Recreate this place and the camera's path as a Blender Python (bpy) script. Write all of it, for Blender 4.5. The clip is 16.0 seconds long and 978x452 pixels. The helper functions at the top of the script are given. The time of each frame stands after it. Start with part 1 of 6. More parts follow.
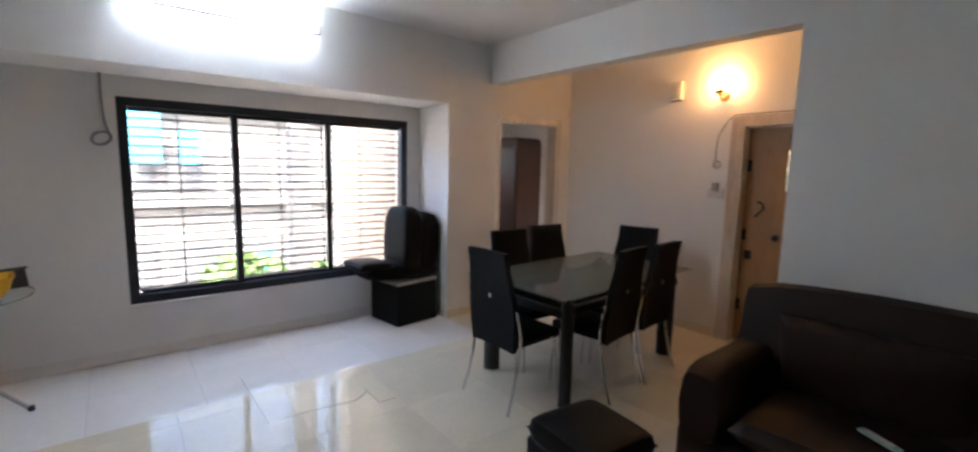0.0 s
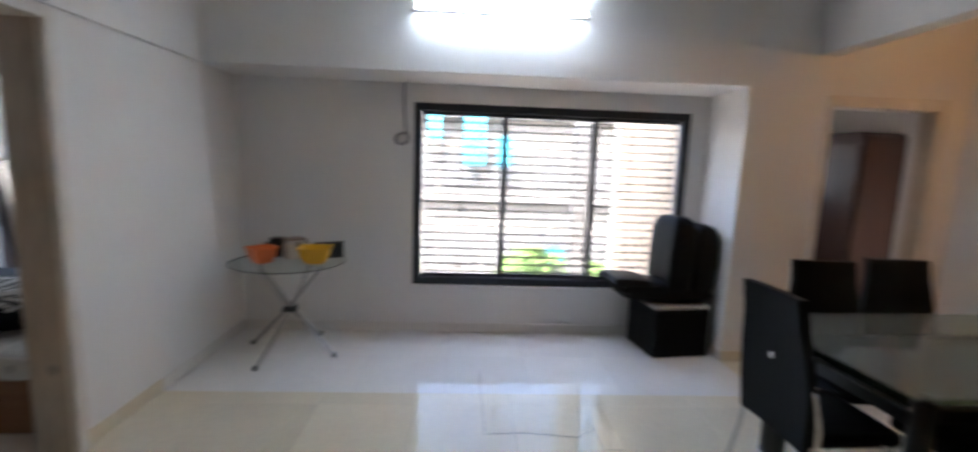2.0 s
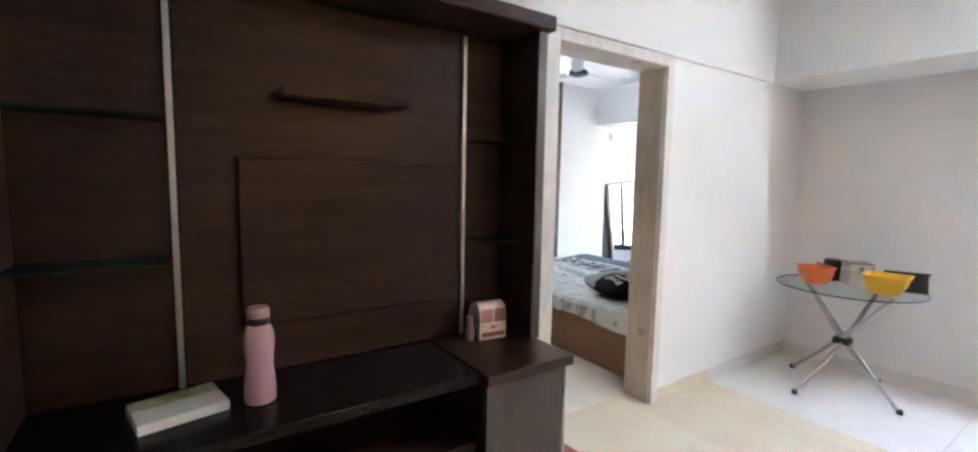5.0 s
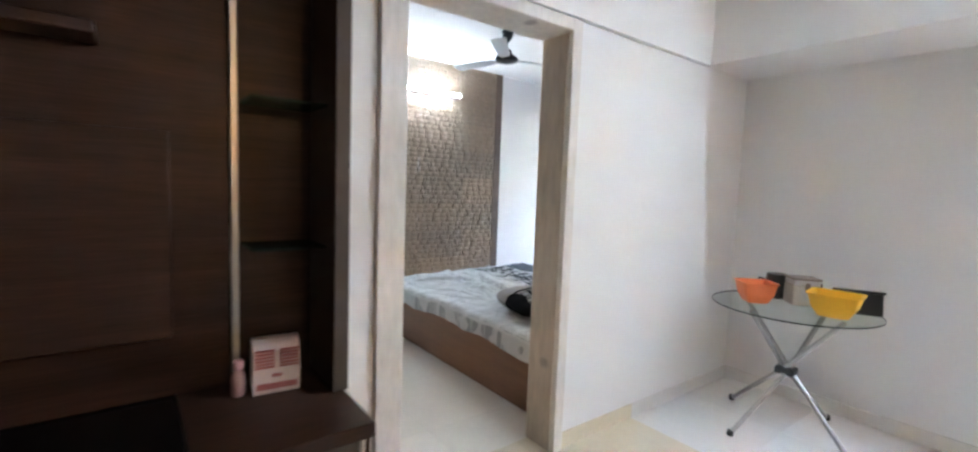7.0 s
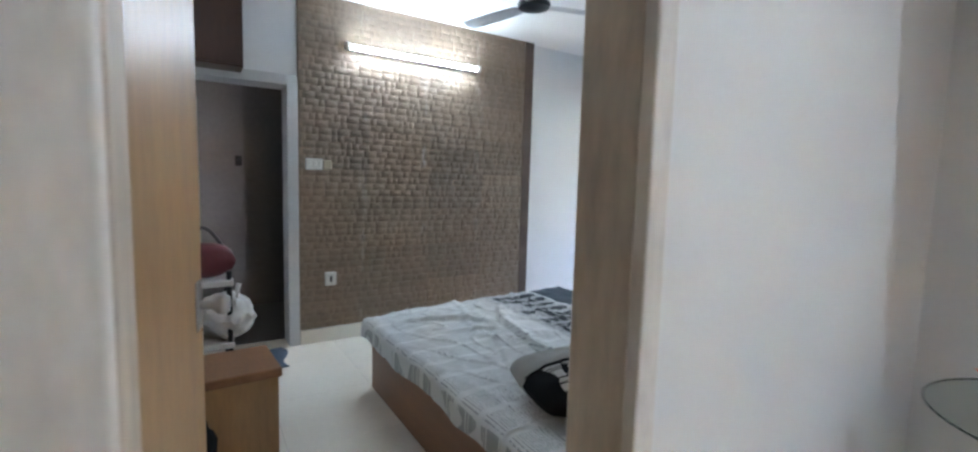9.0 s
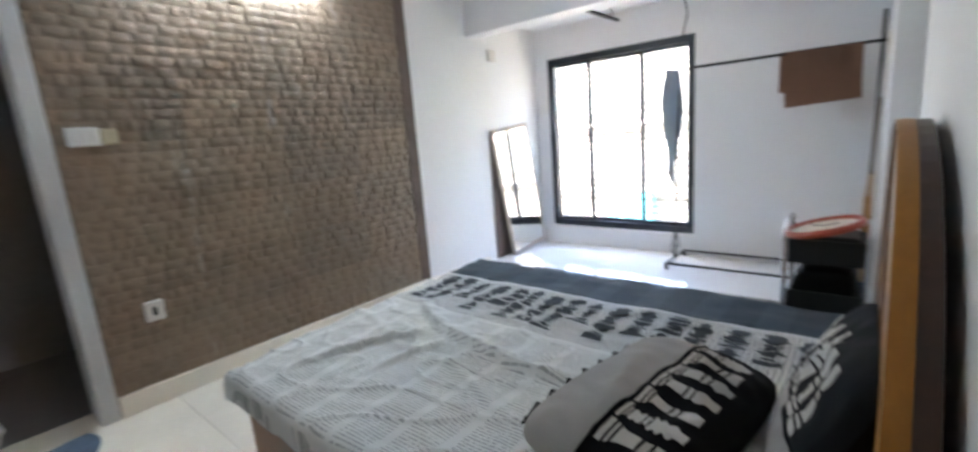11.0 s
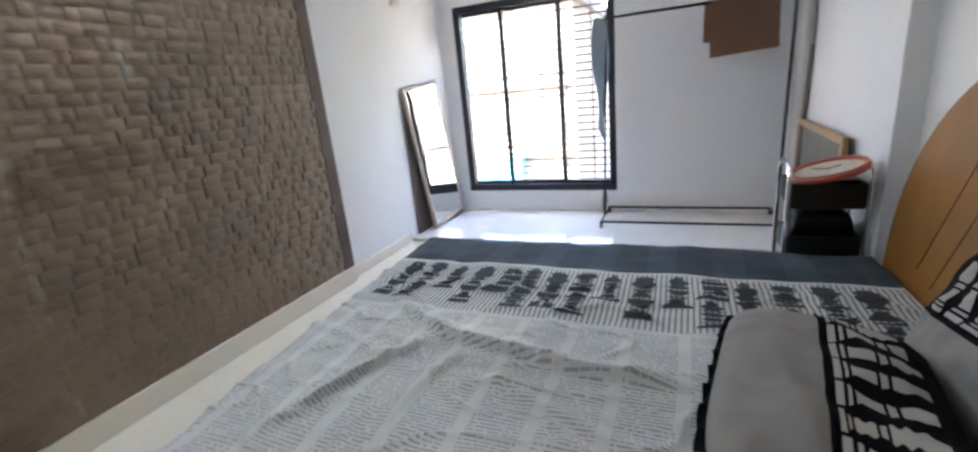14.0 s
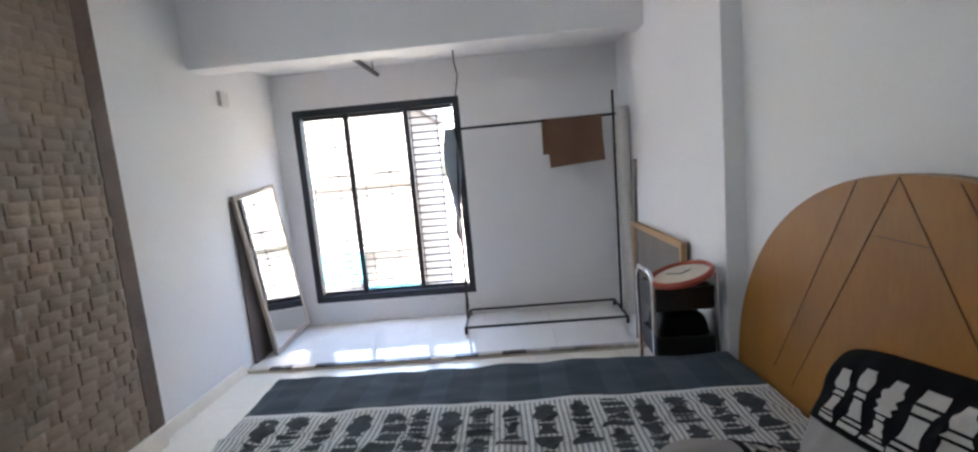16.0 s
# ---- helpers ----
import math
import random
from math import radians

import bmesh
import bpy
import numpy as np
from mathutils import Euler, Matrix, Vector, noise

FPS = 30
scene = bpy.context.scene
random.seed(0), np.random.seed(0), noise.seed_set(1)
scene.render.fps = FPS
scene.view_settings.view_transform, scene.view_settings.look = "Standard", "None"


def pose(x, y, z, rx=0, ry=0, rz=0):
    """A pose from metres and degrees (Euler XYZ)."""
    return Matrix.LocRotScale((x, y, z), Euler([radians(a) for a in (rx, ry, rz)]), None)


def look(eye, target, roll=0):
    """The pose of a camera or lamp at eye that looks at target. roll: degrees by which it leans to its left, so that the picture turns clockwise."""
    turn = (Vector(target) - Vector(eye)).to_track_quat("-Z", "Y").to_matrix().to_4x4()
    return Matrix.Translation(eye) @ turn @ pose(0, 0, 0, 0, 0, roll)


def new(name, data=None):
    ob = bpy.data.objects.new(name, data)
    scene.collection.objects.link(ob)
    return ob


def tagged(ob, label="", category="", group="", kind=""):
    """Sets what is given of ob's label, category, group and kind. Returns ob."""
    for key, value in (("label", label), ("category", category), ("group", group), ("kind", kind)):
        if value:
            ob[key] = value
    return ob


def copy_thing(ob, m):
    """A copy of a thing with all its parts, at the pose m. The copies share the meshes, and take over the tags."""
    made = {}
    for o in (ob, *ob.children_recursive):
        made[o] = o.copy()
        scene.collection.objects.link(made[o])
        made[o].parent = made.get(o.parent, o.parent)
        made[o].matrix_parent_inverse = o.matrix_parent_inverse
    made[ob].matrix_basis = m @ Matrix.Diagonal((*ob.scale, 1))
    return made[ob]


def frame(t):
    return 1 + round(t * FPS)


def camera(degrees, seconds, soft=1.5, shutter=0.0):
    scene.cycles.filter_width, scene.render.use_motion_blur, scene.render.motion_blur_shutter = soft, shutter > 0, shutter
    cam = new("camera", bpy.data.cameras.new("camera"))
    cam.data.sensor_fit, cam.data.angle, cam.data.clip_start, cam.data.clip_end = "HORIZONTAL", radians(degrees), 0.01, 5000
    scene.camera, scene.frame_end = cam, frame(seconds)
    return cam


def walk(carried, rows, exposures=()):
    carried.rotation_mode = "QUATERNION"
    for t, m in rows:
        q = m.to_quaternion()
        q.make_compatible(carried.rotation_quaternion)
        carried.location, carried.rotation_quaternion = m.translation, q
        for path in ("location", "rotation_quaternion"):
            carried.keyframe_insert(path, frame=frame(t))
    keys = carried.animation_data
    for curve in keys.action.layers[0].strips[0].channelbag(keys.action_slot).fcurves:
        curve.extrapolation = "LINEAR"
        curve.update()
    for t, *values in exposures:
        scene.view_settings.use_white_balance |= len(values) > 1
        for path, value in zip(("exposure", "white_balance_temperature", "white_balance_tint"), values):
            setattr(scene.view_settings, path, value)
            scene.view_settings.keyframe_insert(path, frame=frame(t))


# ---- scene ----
cam = camera(92.8, 16.0, soft=2.3, shutter=0.5)
PATH = [
    (0, (0.99, 0.495, 1.555), (2.234, 2.041, 1.304), 1.3),
    (0.5, (1.211, 0.546, 1.536), (2.276, 2.225, 1.315), 1.7),
    (1, (1.35, 0.703, 1.519), (2.38, 2.403, 1.301), 1.9),
    (1.5, (1.407, 0.811, 1.518), (2.22, 2.623, 1.278), 1.5),
    (2, (1.47, 0.88, 1.528), (1.58, 2.86, 1.257), 2.1),
    (2.5, (1.508, 0.855, 1.48), (0.995, 2.767, 1.2), 1.8),
    (3, (1.465, 0.788, 1.447), (0.402, 2.461, 1.183), 0.7),
    (3.5, (1.384, 0.726, 1.437), (-0.016, 2.132, 1.187), 0.7),
    (4, (1.338, 0.634, 1.44), (-0.185, 1.909, 1.199), 0.6),
    (4.2, (1.352, 0.609, 1.442), (-0.233, 1.803, 1.192), 0.6),
    (6.3, (1.354, 1.085, 1.326), (-0.31, 2.183, 1.162), 1.6),
    (6.5, (1.309, 1.18, 1.338), (-0.295, 2.365, 1.176), 1.8),
    (7, (1.171, 1.467, 1.345), (-0.414, 2.676, 1.176), 2.1),
    (7.5, (1.007, 1.742, 1.364), (-0.597, 2.925, 1.196), 2.0),
    (8, (0.748, 1.998, 1.367), (-0.877, 3.152, 1.201), 1.9),
    (8.2, (0.649, 2.072, 1.369), (-0.979, 3.22, 1.196), 1.9),
    (10.3, (-0.458, 2.653, 1.353), (-2.221, 3.581, 1.173), 1.0),
    (10.5, (-0.54, 2.66, 1.348), (-2.214, 3.733, 1.143), -1.3),
    (11, (-0.706, 2.639, 1.342), (-1.975, 4.136, 0.955), -4.4),
    (11.5, (-0.805, 2.612, 1.326), (-1.771, 4.281, 0.797), -3.1),
    (12, (-0.847, 2.586, 1.33), (-1.773, 4.271, 0.779), -4.9),
    (12.5, (-0.904, 2.566, 1.317), (-1.821, 4.257, 0.768), -5.3),
    (13, (-1.015, 2.591, 1.306), (-1.937, 4.277, 0.75), -5.0),
    (13.5, (-1.229, 2.673, 1.308), (-2.136, 4.366, 0.748), -4.7),
    (14, (-1.434, 2.723, 1.304), (-2.207, 4.479, 0.738), -5.6),
    (14.5, (-1.677, 2.741, 1.324), (-2.087, 4.645, 0.87), -4.7),
    (15, (-1.755, 2.791, 1.355), (-2.012, 4.747, 1.027), -4.6),
    (15.5, (-1.72, 2.856, 1.387), (-1.872, 4.832, 1.114), -4.3),
    (16, (-1.639, 2.913, 1.409), (-1.743, 4.895, 1.163), -5.1),
]
EXPOSURES = [(0.0, 4.95, 6500, 19), (1.5, 4.9, 6500, 19), (2.0, 4.8, 6350, 18), (3.0, 5.0, 6500, 17), (3.5, 5.6, 6600, 16), (4.0, 6.3, 6450, 16), (6.5, 6.4, 6350, 16), (7.0, 6.2, 6300, 15), (7.5, 6.35, 6250, 15), (8.2, 6.0, 6150, 14), (10.5, 5.3, 6150, 13), (11.0, 5.7, 6700, 15), (11.5, 5.65, 6750, 16), (12.5, 5.65, 6800, 17), (16.0, 5.15, 6800, 18)]
walk(cam, [(t, look(eye, target, roll)) for t, eye, target, roll in PATH], EXPOSURES)
SKY, TUBE_GLOW, BULB_GLOW = 0.15, 2.8, 2.2

# ---- world, sun, large lights ----
world = bpy.data.worlds.new("world")
scene.world = world
world.use_nodes = True
wn = world.node_tree
sky = wn.nodes.new("ShaderNodeTexSky")
sky.sky_type, sky.sun_disc = "NISHITA", False
sky.sun_elevation, sky.sun_rotation = radians(55), radians(200)
sky.air_density, sky.dust_density, sky.ozone_density = 1.0, 5.0, 1.0
wn.nodes["Background"].inputs["Strength"].default_value = SKY
wn.links.new(sky.outputs["Color"], wn.nodes["Background"].inputs["Color"])
sun = new("sun", bpy.data.lights.new("sun", "SUN"))
sun.data.energy, sun.data.angle, sun.data.color = 1.5, radians(15), (1.0, 0.95, 0.88)
sun.matrix_world = look((0, 0, 30), (0 + 30 * math.sin(radians(20)), 30 * math.cos(radians(20)), -13))


# ---- mesh helpers ----
def box(bm, x0, x1, y0, y1, z0, z1, bevel=0.0, seg=2):
    m = Matrix.Translation(((x0 + x1) / 2, (y0 + y1) / 2, (z0 + z1) / 2)) @ Matrix.Diagonal((abs(x1 - x0), abs(y1 - y0), abs(z1 - z0), 1))
    vs = bmesh.ops.create_cube(bm, size=1, matrix=m)["verts"]
    if bevel:
        es = list({e for v in vs for e in v.link_edges})
        bmesh.ops.bevel(bm, geom=es, offset=bevel, segments=seg, affect="EDGES", profile=0.5)
    return bm


def rod(bm, a, b, r, seg=12, r2=None):
    a, b = Vector(a), Vector(b)
    m = Matrix.Translation((a + b) / 2) @ (b - a).to_track_quat("Z", "Y").to_matrix().to_4x4()
    bmesh.ops.create_cone(bm, cap_ends=True, segments=seg, radius1=r, radius2=r if r2 is None else r2, depth=(b - a).length, matrix=m)
    return bm


def tube(bm, pts, r, seg=8):
    """A bent round bar along the points."""
    pts = [Vector(p) for p in pts]
    rings, up = [], None
    for i, p in enumerate(pts):
        d = (pts[min(i + 1, len(pts) - 1)] - pts[max(i - 1, 0)]).normalized()
        if up is None:
            up = d.orthogonal().normalized()
        up = (up - d * up.dot(d)).normalized()
        side = d.cross(up)
        rings.append([bm.verts.new(p + r * (math.cos(2 * math.pi * k / seg) * up + math.sin(2 * math.pi * k / seg) * side)) for k in range(seg)])
    for a, b in zip(rings, rings[1:]):
        for k in range(seg):
            bm.faces.new((a[k], a[(k + 1) % seg], b[(k + 1) % seg], b[k]))
    bm.faces.new(rings[0][::-1])
    bm.faces.new(rings[-1])
    return bm


def lathe(bm, profile, seg=24, at=(0, 0, 0), turn=None, caps=True):
    """A turned body from rows of (radius, height)."""
    m = Matrix.Translation(at) @ (turn or Matrix.Identity(4))
    rings = [[bm.verts.new(m @ Vector((r * math.cos(2 * math.pi * k / seg), r * math.sin(2 * math.pi * k / seg), z))) for k in range(seg)] for r, z in profile]
    for a, b in zip(rings, rings[1:]):
        for k in range(seg):
            bm.faces.new((a[k], a[(k + 1) % seg], b[(k + 1) % seg], b[k]))
    if caps:
        bm.faces.new(rings[0][::-1])
        bm.faces.new(rings[-1])
    return bm


def sheet(bm, fn, nu, nv, thick=0.0):
    """A surface fn(u, v), u and v from 0 to 1, with a second skin below where thick is given."""
    def skin(off):
        return [[bm.verts.new(Vector(fn(i / nu, j / nv)) + Vector((0, 0, off))) for j in range(nv + 1)] for i in range(nu + 1)]
    a = skin(0)
    for i in range(nu):
        for j in range(nv):
            bm.faces.new((a[i][j], a[i + 1][j], a[i + 1][j + 1], a[i][j + 1]))
    if thick:
        b = skin(-thick)
        for i in range(nu):
            for j in range(nv):
                bm.faces.new((b[i][j], b[i][j + 1], b[i + 1][j + 1], b[i + 1][j]))
        for i in range(nu):
            bm.faces.new((a[i][0], b[i][0], b[i + 1][0], a[i + 1][0]))
            bm.faces.new((a[i][nv], a[i + 1][nv], b[i + 1][nv], b[i][nv]))
        for j in range(nv):
            bm.faces.new((a[0][j], a[0][j + 1], b[0][j + 1], b[0][j]))
            bm.faces.new((a[nu][j], b[nu][j], b[nu][j + 1], a[nu][j + 1]))
    return bm


def outline(bm, pts, depth, m=None):
    """A flat shape from (x, y) corners, drawn out along z by depth."""
    m = m or Matrix.Identity(4)
    lo = [bm.verts.new(m @ Vector((x, y, 0))) for x, y in pts]
    hi = [bm.verts.new(m @ Vector((x, y, depth))) for x, y in pts]
    bm.faces.new(lo[::-1])
    bm.faces.new(hi)
    n = len(pts)
    for k in range(n):
        bm.faces.new((lo[k], lo[(k + 1) % n], hi[(k + 1) % n], hi[k]))
    return bm


def part(name, bm, material, parent=None, label="", smooth=False):
    bmesh.ops.recalc_face_normals(bm, faces=bm.faces)
    me = bpy.data.meshes.new(name)
    bm.to_mesh(me)
    bm.free()
    me.materials.append(material)
    if smooth:
        for p in me.polygons:
            p.use_smooth = True
        me.set_sharp_from_angle(angle=radians(42))
    ob = new(name, me)
    if parent:
        ob.parent = parent
    if label:
        ob["label"] = label
    return ob


def thing(name, m, label, category, group=""):
    ob = new(name)
    ob.empty_display_size = 0.1
    ob.matrix_world = m
    return tagged(ob, label, category, group)


def B():
    return bmesh.new()


# ---- materials ----
def nodes_of(name):
    m = bpy.data.materials.new(name)
    m.use_nodes = True
    t = m.node_tree
    return m, t, t.nodes["Principled BSDF"]


def node(t, kind, **values):
    n = t.nodes.new(kind)
    for k, v in values.items():
        n.inputs[k.replace("_", " ")].default_value = v
    return n


def calc(t, op, a, b=None):
    n = t.nodes.new("ShaderNodeMath")
    n.operation = op
    for i, v in enumerate((a, b)):
        if v is None:
            continue
        if isinstance(v, (int, float)):
            n.inputs[i].default_value = v
        else:
            t.links.new(v, n.inputs[i])
    return n.outputs[0]


def mixed(t, fac, a, b):
    n = t.nodes.new("ShaderNodeMix")
    n.data_type = "RGBA"
    for slot, v in ((0, fac), (6, a), (7, b)):
        if isinstance(v, (int, float)):
            n.inputs[slot].default_value = v
        elif isinstance(v, tuple):
            n.inputs[slot].default_value = (*v, 1)
        else:
            t.links.new(v, n.inputs[slot])
    return n.outputs[2]


def surface(name, color, rough=0.5, metal=0.0, var=0.12, large=1.3, fine=45.0, bump=0.08, stretch=(1, 1, 1), coat=0.0, rand=0.0, spec=0.5, rvar=0.12, sheen=0.0):
    """A surface with blotches at one scale and grain at another, and fine relief."""
    m, t, p = nodes_of(name)
    co = t.nodes.new("ShaderNodeTexCoord")
    mp = t.nodes.new("ShaderNodeMapping")
    mp.inputs["Scale"].default_value = stretch
    t.links.new(co.outputs["Object"], mp.inputs[0])
    vec = mp.outputs[0]
    if rand:
        info = t.nodes.new("ShaderNodeObjectInfo")
        off = t.nodes.new("ShaderNodeVectorMath")
        off.operation = "MULTIPLY_ADD"
        t.links.new(info.outputs["Random"], off.inputs[0])
        off.inputs[1].default_value = (37, 53, 71)
        t.links.new(vec, off.inputs[2])
        vec = off.outputs[0]
    a = node(t, "ShaderNodeTexNoise", Scale=large, Detail=4.0, Roughness=0.6)
    b = node(t, "ShaderNodeTexNoise", Scale=fine, Detail=3.0, Roughness=0.6)
    t.links.new(vec, a.inputs["Vector"])
    t.links.new(vec, b.inputs["Vector"])
    sum_ = calc(t, "ADD", calc(t, "MULTIPLY", a.outputs[0], 0.6), calc(t, "MULTIPLY", b.outputs[0], 0.4))
    if rand:
        sum_ = calc(t, "ADD", sum_, calc(t, "MULTIPLY", calc(t, "SUBTRACT", info.outputs["Random"], 0.5), rand))
    lo = tuple(c * (1 - var * 1.6) for c in color)
    hi = tuple(min(1.0, c * (1 + var * 1.6)) for c in color)
    t.links.new(mixed(t, calc(t, "ADD", calc(t, "MULTIPLY", calc(t, "SUBTRACT", sum_, 0.5), 1.8), 0.5), lo, hi), p.inputs["Base Color"])
    t.links.new(calc(t, "ADD", calc(t, "MULTIPLY", calc(t, "SUBTRACT", a.outputs[0], 0.5), rvar), rough), p.inputs["Roughness"])
    p.inputs["Metallic"].default_value = metal
    p.inputs["Coat Weight"].default_value = coat
    p.inputs["Specular IOR Level"].default_value = spec
    p.inputs["Sheen Weight"].default_value = sheen
    if bump:
        bp = node(t, "ShaderNodeBump", Strength=bump, Distance=0.01)
        t.links.new(b.outputs[0], bp.inputs["Height"])
        t.links.new(bp.outputs[0], p.inputs["Normal"])
    return m


def glowing(name, color, strength):
    m, t, p = nodes_of(name)
    p.inputs["Base Color"].default_value = (0.9, 0.9, 0.9, 1)
    p.inputs["Emission Color"].default_value = (*color, 1)
    p.inputs["Emission Strength"].default_value = strength
    return m


def thin_pane(name, tint, amount):
    """Thin clear glass: looks straight through, with a weak mirror on top."""
    m, t, p = nodes_of(name)
    clear = t.nodes.new("ShaderNodeBsdfTransparent")
    clear.inputs[0].default_value = (*tint, 1)
    mix = t.nodes.new("ShaderNodeMixShader")
    mix.inputs[0].default_value = amount
    p.inputs["Base Color"].default_value = (*[c * 0.4 for c in tint], 1)
    p.inputs["Roughness"].default_value = 0.03
    t.links.new(clear.outputs[0], mix.inputs[1])
    t.links.new(p.outputs[0], mix.inputs[2])
    t.links.new(mix.outputs[0], t.nodes["Material Output"].inputs[0])
    return m


PAINT = surface("white_paint", (0.83, 0.815, 0.79), 0.6, var=0.025, large=0.8, fine=60, bump=0.04)
PAINT_B = surface("cool_white_paint", (0.83, 0.83, 0.83), 0.55, var=0.025, large=0.8, fine=60, bump=0.04)
CEIL = surface("ceiling_paint", (0.84, 0.83, 0.81), 0.8, var=0.02, fine=80, bump=0.03)
CREAM = surface("cream_vitrified_tile", (0.78, 0.69, 0.52), 0.06, var=0.06, large=2.2, fine=30, bump=0.006, rand=0.25, rvar=0.06)
PALE = surface("pale_grey_tile", (0.82, 0.79, 0.745), 0.075, var=0.05, large=2.0, fine=30, bump=0.006, rand=0.2, rvar=0.08)
IVORY = surface("ivory_bedroom_tile", (0.85, 0.785, 0.68), 0.11, var=0.05, large=2.0, fine=30, bump=0.006, rand=0.2, rvar=0.08)
SCREED = surface("sandy_grout", (0.56, 0.50, 0.40), 0.9, bump=0.2)
WENGE = surface("dark_wenge_laminate", (0.042, 0.0178, 0.0108), 0.36, spec=0.25, var=0.5, large=1.6, fine=14, bump=0.04, stretch=(3, 0.7, 13))
WENGE_V = surface("brown_grey_laminate", (0.070, 0.050, 0.038), 0.38, var=0.2, large=2, fine=20, bump=0.03, stretch=(3, 9, 1))
BLACKGLOSS = surface("black_lacquer", (0.008, 0.006, 0.006), 0.25, var=0.2, bump=0.01, spec=0.25)
ALU = surface("brushed_aluminium", (0.62, 0.60, 0.58), 0.32, 1.0, var=0.08, fine=120, bump=0.03)
CHROME = surface("chrome", (0.75, 0.75, 0.76), 0.12, 1.0, var=0.05, bump=0.0)
STEEL = surface("dull_steel", (0.45, 0.44, 0.43), 0.32, 1.0, var=0.1, bump=0.02)
FRAME = surface("worn_door_frame_paint", (0.74, 0.69, 0.63), 0.55, var=0.16, large=5, fine=30, bump=0.12, stretch=(1, 1, 0.35))
FRAME_IN = surface("raw_wood_jamb", (0.55, 0.46, 0.37), 0.6, var=0.25, large=4, fine=24, bump=0.15, stretch=(1, 1, 0.25))


def knotted(m):
    """Grey knots and rubbed marks here and there on a painted wooden frame."""
    t = m.node_tree
    p = t.nodes["Principled BSDF"]
    base = p.inputs["Base Color"].links[0].from_socket
    co = t.nodes.new("ShaderNodeTexCoord")
    warp = node(t, "ShaderNodeTexNoise", Scale=14.0, Detail=3.0)
    t.links.new(co.outputs["Object"], warp.inputs["Vector"])
    vo = node(t, "ShaderNodeTexVoronoi", Scale=3.1)
    t.links.new(co.outputs["Object"], vo.inputs["Vector"])
    near = calc(t, "SUBTRACT", 0.20, calc(t, "ADD", vo.outputs["Distance"], calc(t, "MULTIPLY", warp.outputs[0], 0.14)))
    spot = calc(t, "MINIMUM", calc(t, "MAXIMUM", calc(t, "MULTIPLY", near, 9.0), 0.0), 0.6)
    t.links.new(mixed(t, spot, base, (0.22, 0.19, 0.17)), p.inputs["Base Color"])


knotted(FRAME)
knotted(FRAME_IN)
WINDOW = surface("dark_window_aluminium", (0.028, 0.032, 0.042), 0.4, 0.3, var=0.1, bump=0.02)
IRON = surface("grille_iron", (0.018, 0.016, 0.016), 0.6, 0.0, var=0.25, bump=0.1)
LEATHER = surface("black_leatherette", (0.0045, 0.0045, 0.005), 0.5, var=0.2, large=6, fine=160, bump=0.12, spec=0.12)
SOFA = surface("dark_brown_leatherette", (0.024, 0.0115, 0.0075), 0.5, var=0.25, large=4, fine=140, bump=0.16, spec=0.2)
BLACKMETAL = surface("black_painted_metal", (0.008, 0.0075, 0.0075), 0.42, 0.0, var=0.2, bump=0.03)
BLACKPLASTIC = surface("black_plastic", (0.014, 0.014, 0.015), 0.4, var=0.2, bump=0.03)
WHITEPLASTIC = surface("white_plastic", (0.72, 0.70, 0.66), 0.35, var=0.04, bump=0.02)
BEDWOOD = surface("brown_bed_laminate", (0.25, 0.115, 0.052), 0.4, var=0.18, large=2, fine=20, bump=0.03, stretch=(0.6, 3, 9))
HONEY = surface("honey_plywood", (0.315, 0.135, 0.026), 0.36, var=0.14, large=2.4, fine=26, bump=0.01, stretch=(3, 2.5, 0.6), rvar=0.03, spec=0.25)
TANWOOD = surface("tan_wood_veneer", (0.40, 0.235, 0.105), 0.42, var=0.2, large=2.2, fine=22, bump=0.04, stretch=(4, 4, 0.5))
DARKDOOR = surface("dark_red_brown_door", (0.050, 0.022, 0.014), 0.45, var=0.25, large=2, fine=18, bump=0.04, stretch=(4, 4, 0.5))
CARD = surface("grey_cardboard", (0.34, 0.30, 0.25), 0.85, var=0.12, bump=0.05)
NAVY = surface("navy_cotton", (0.020, 0.032, 0.044), 0.85, var=0.2, fine=200, bump=0.15, sheen=0.1)
TUBE = glowing("cool_tube_glow", (0.70, 0.87, 1.0), TUBE_GLOW)
BULB = glowing("warm_bulb_glow", (1.0, 0.52, 0.18), BULB_GLOW)
PANE = thin_pane("window_glass", (0.96, 0.98, 0.97), 0.06)
TABLEGLASS = thin_pane("green_table_glass", (0.78, 0.84, 0.79), 0.38)
CLEARTOP = thin_pane("clear_table_glass", (0.93, 0.96, 0.95), 0.07)
SHELFGLASS = thin_pane("shelf_glass", (0.45, 0.55, 0.50), 0.16)
MIRROR = surface("mirror_silver", (0.86, 0.88, 0.88), 0.015, 1.0, var=0.01, bump=0.0, rvar=0.0)


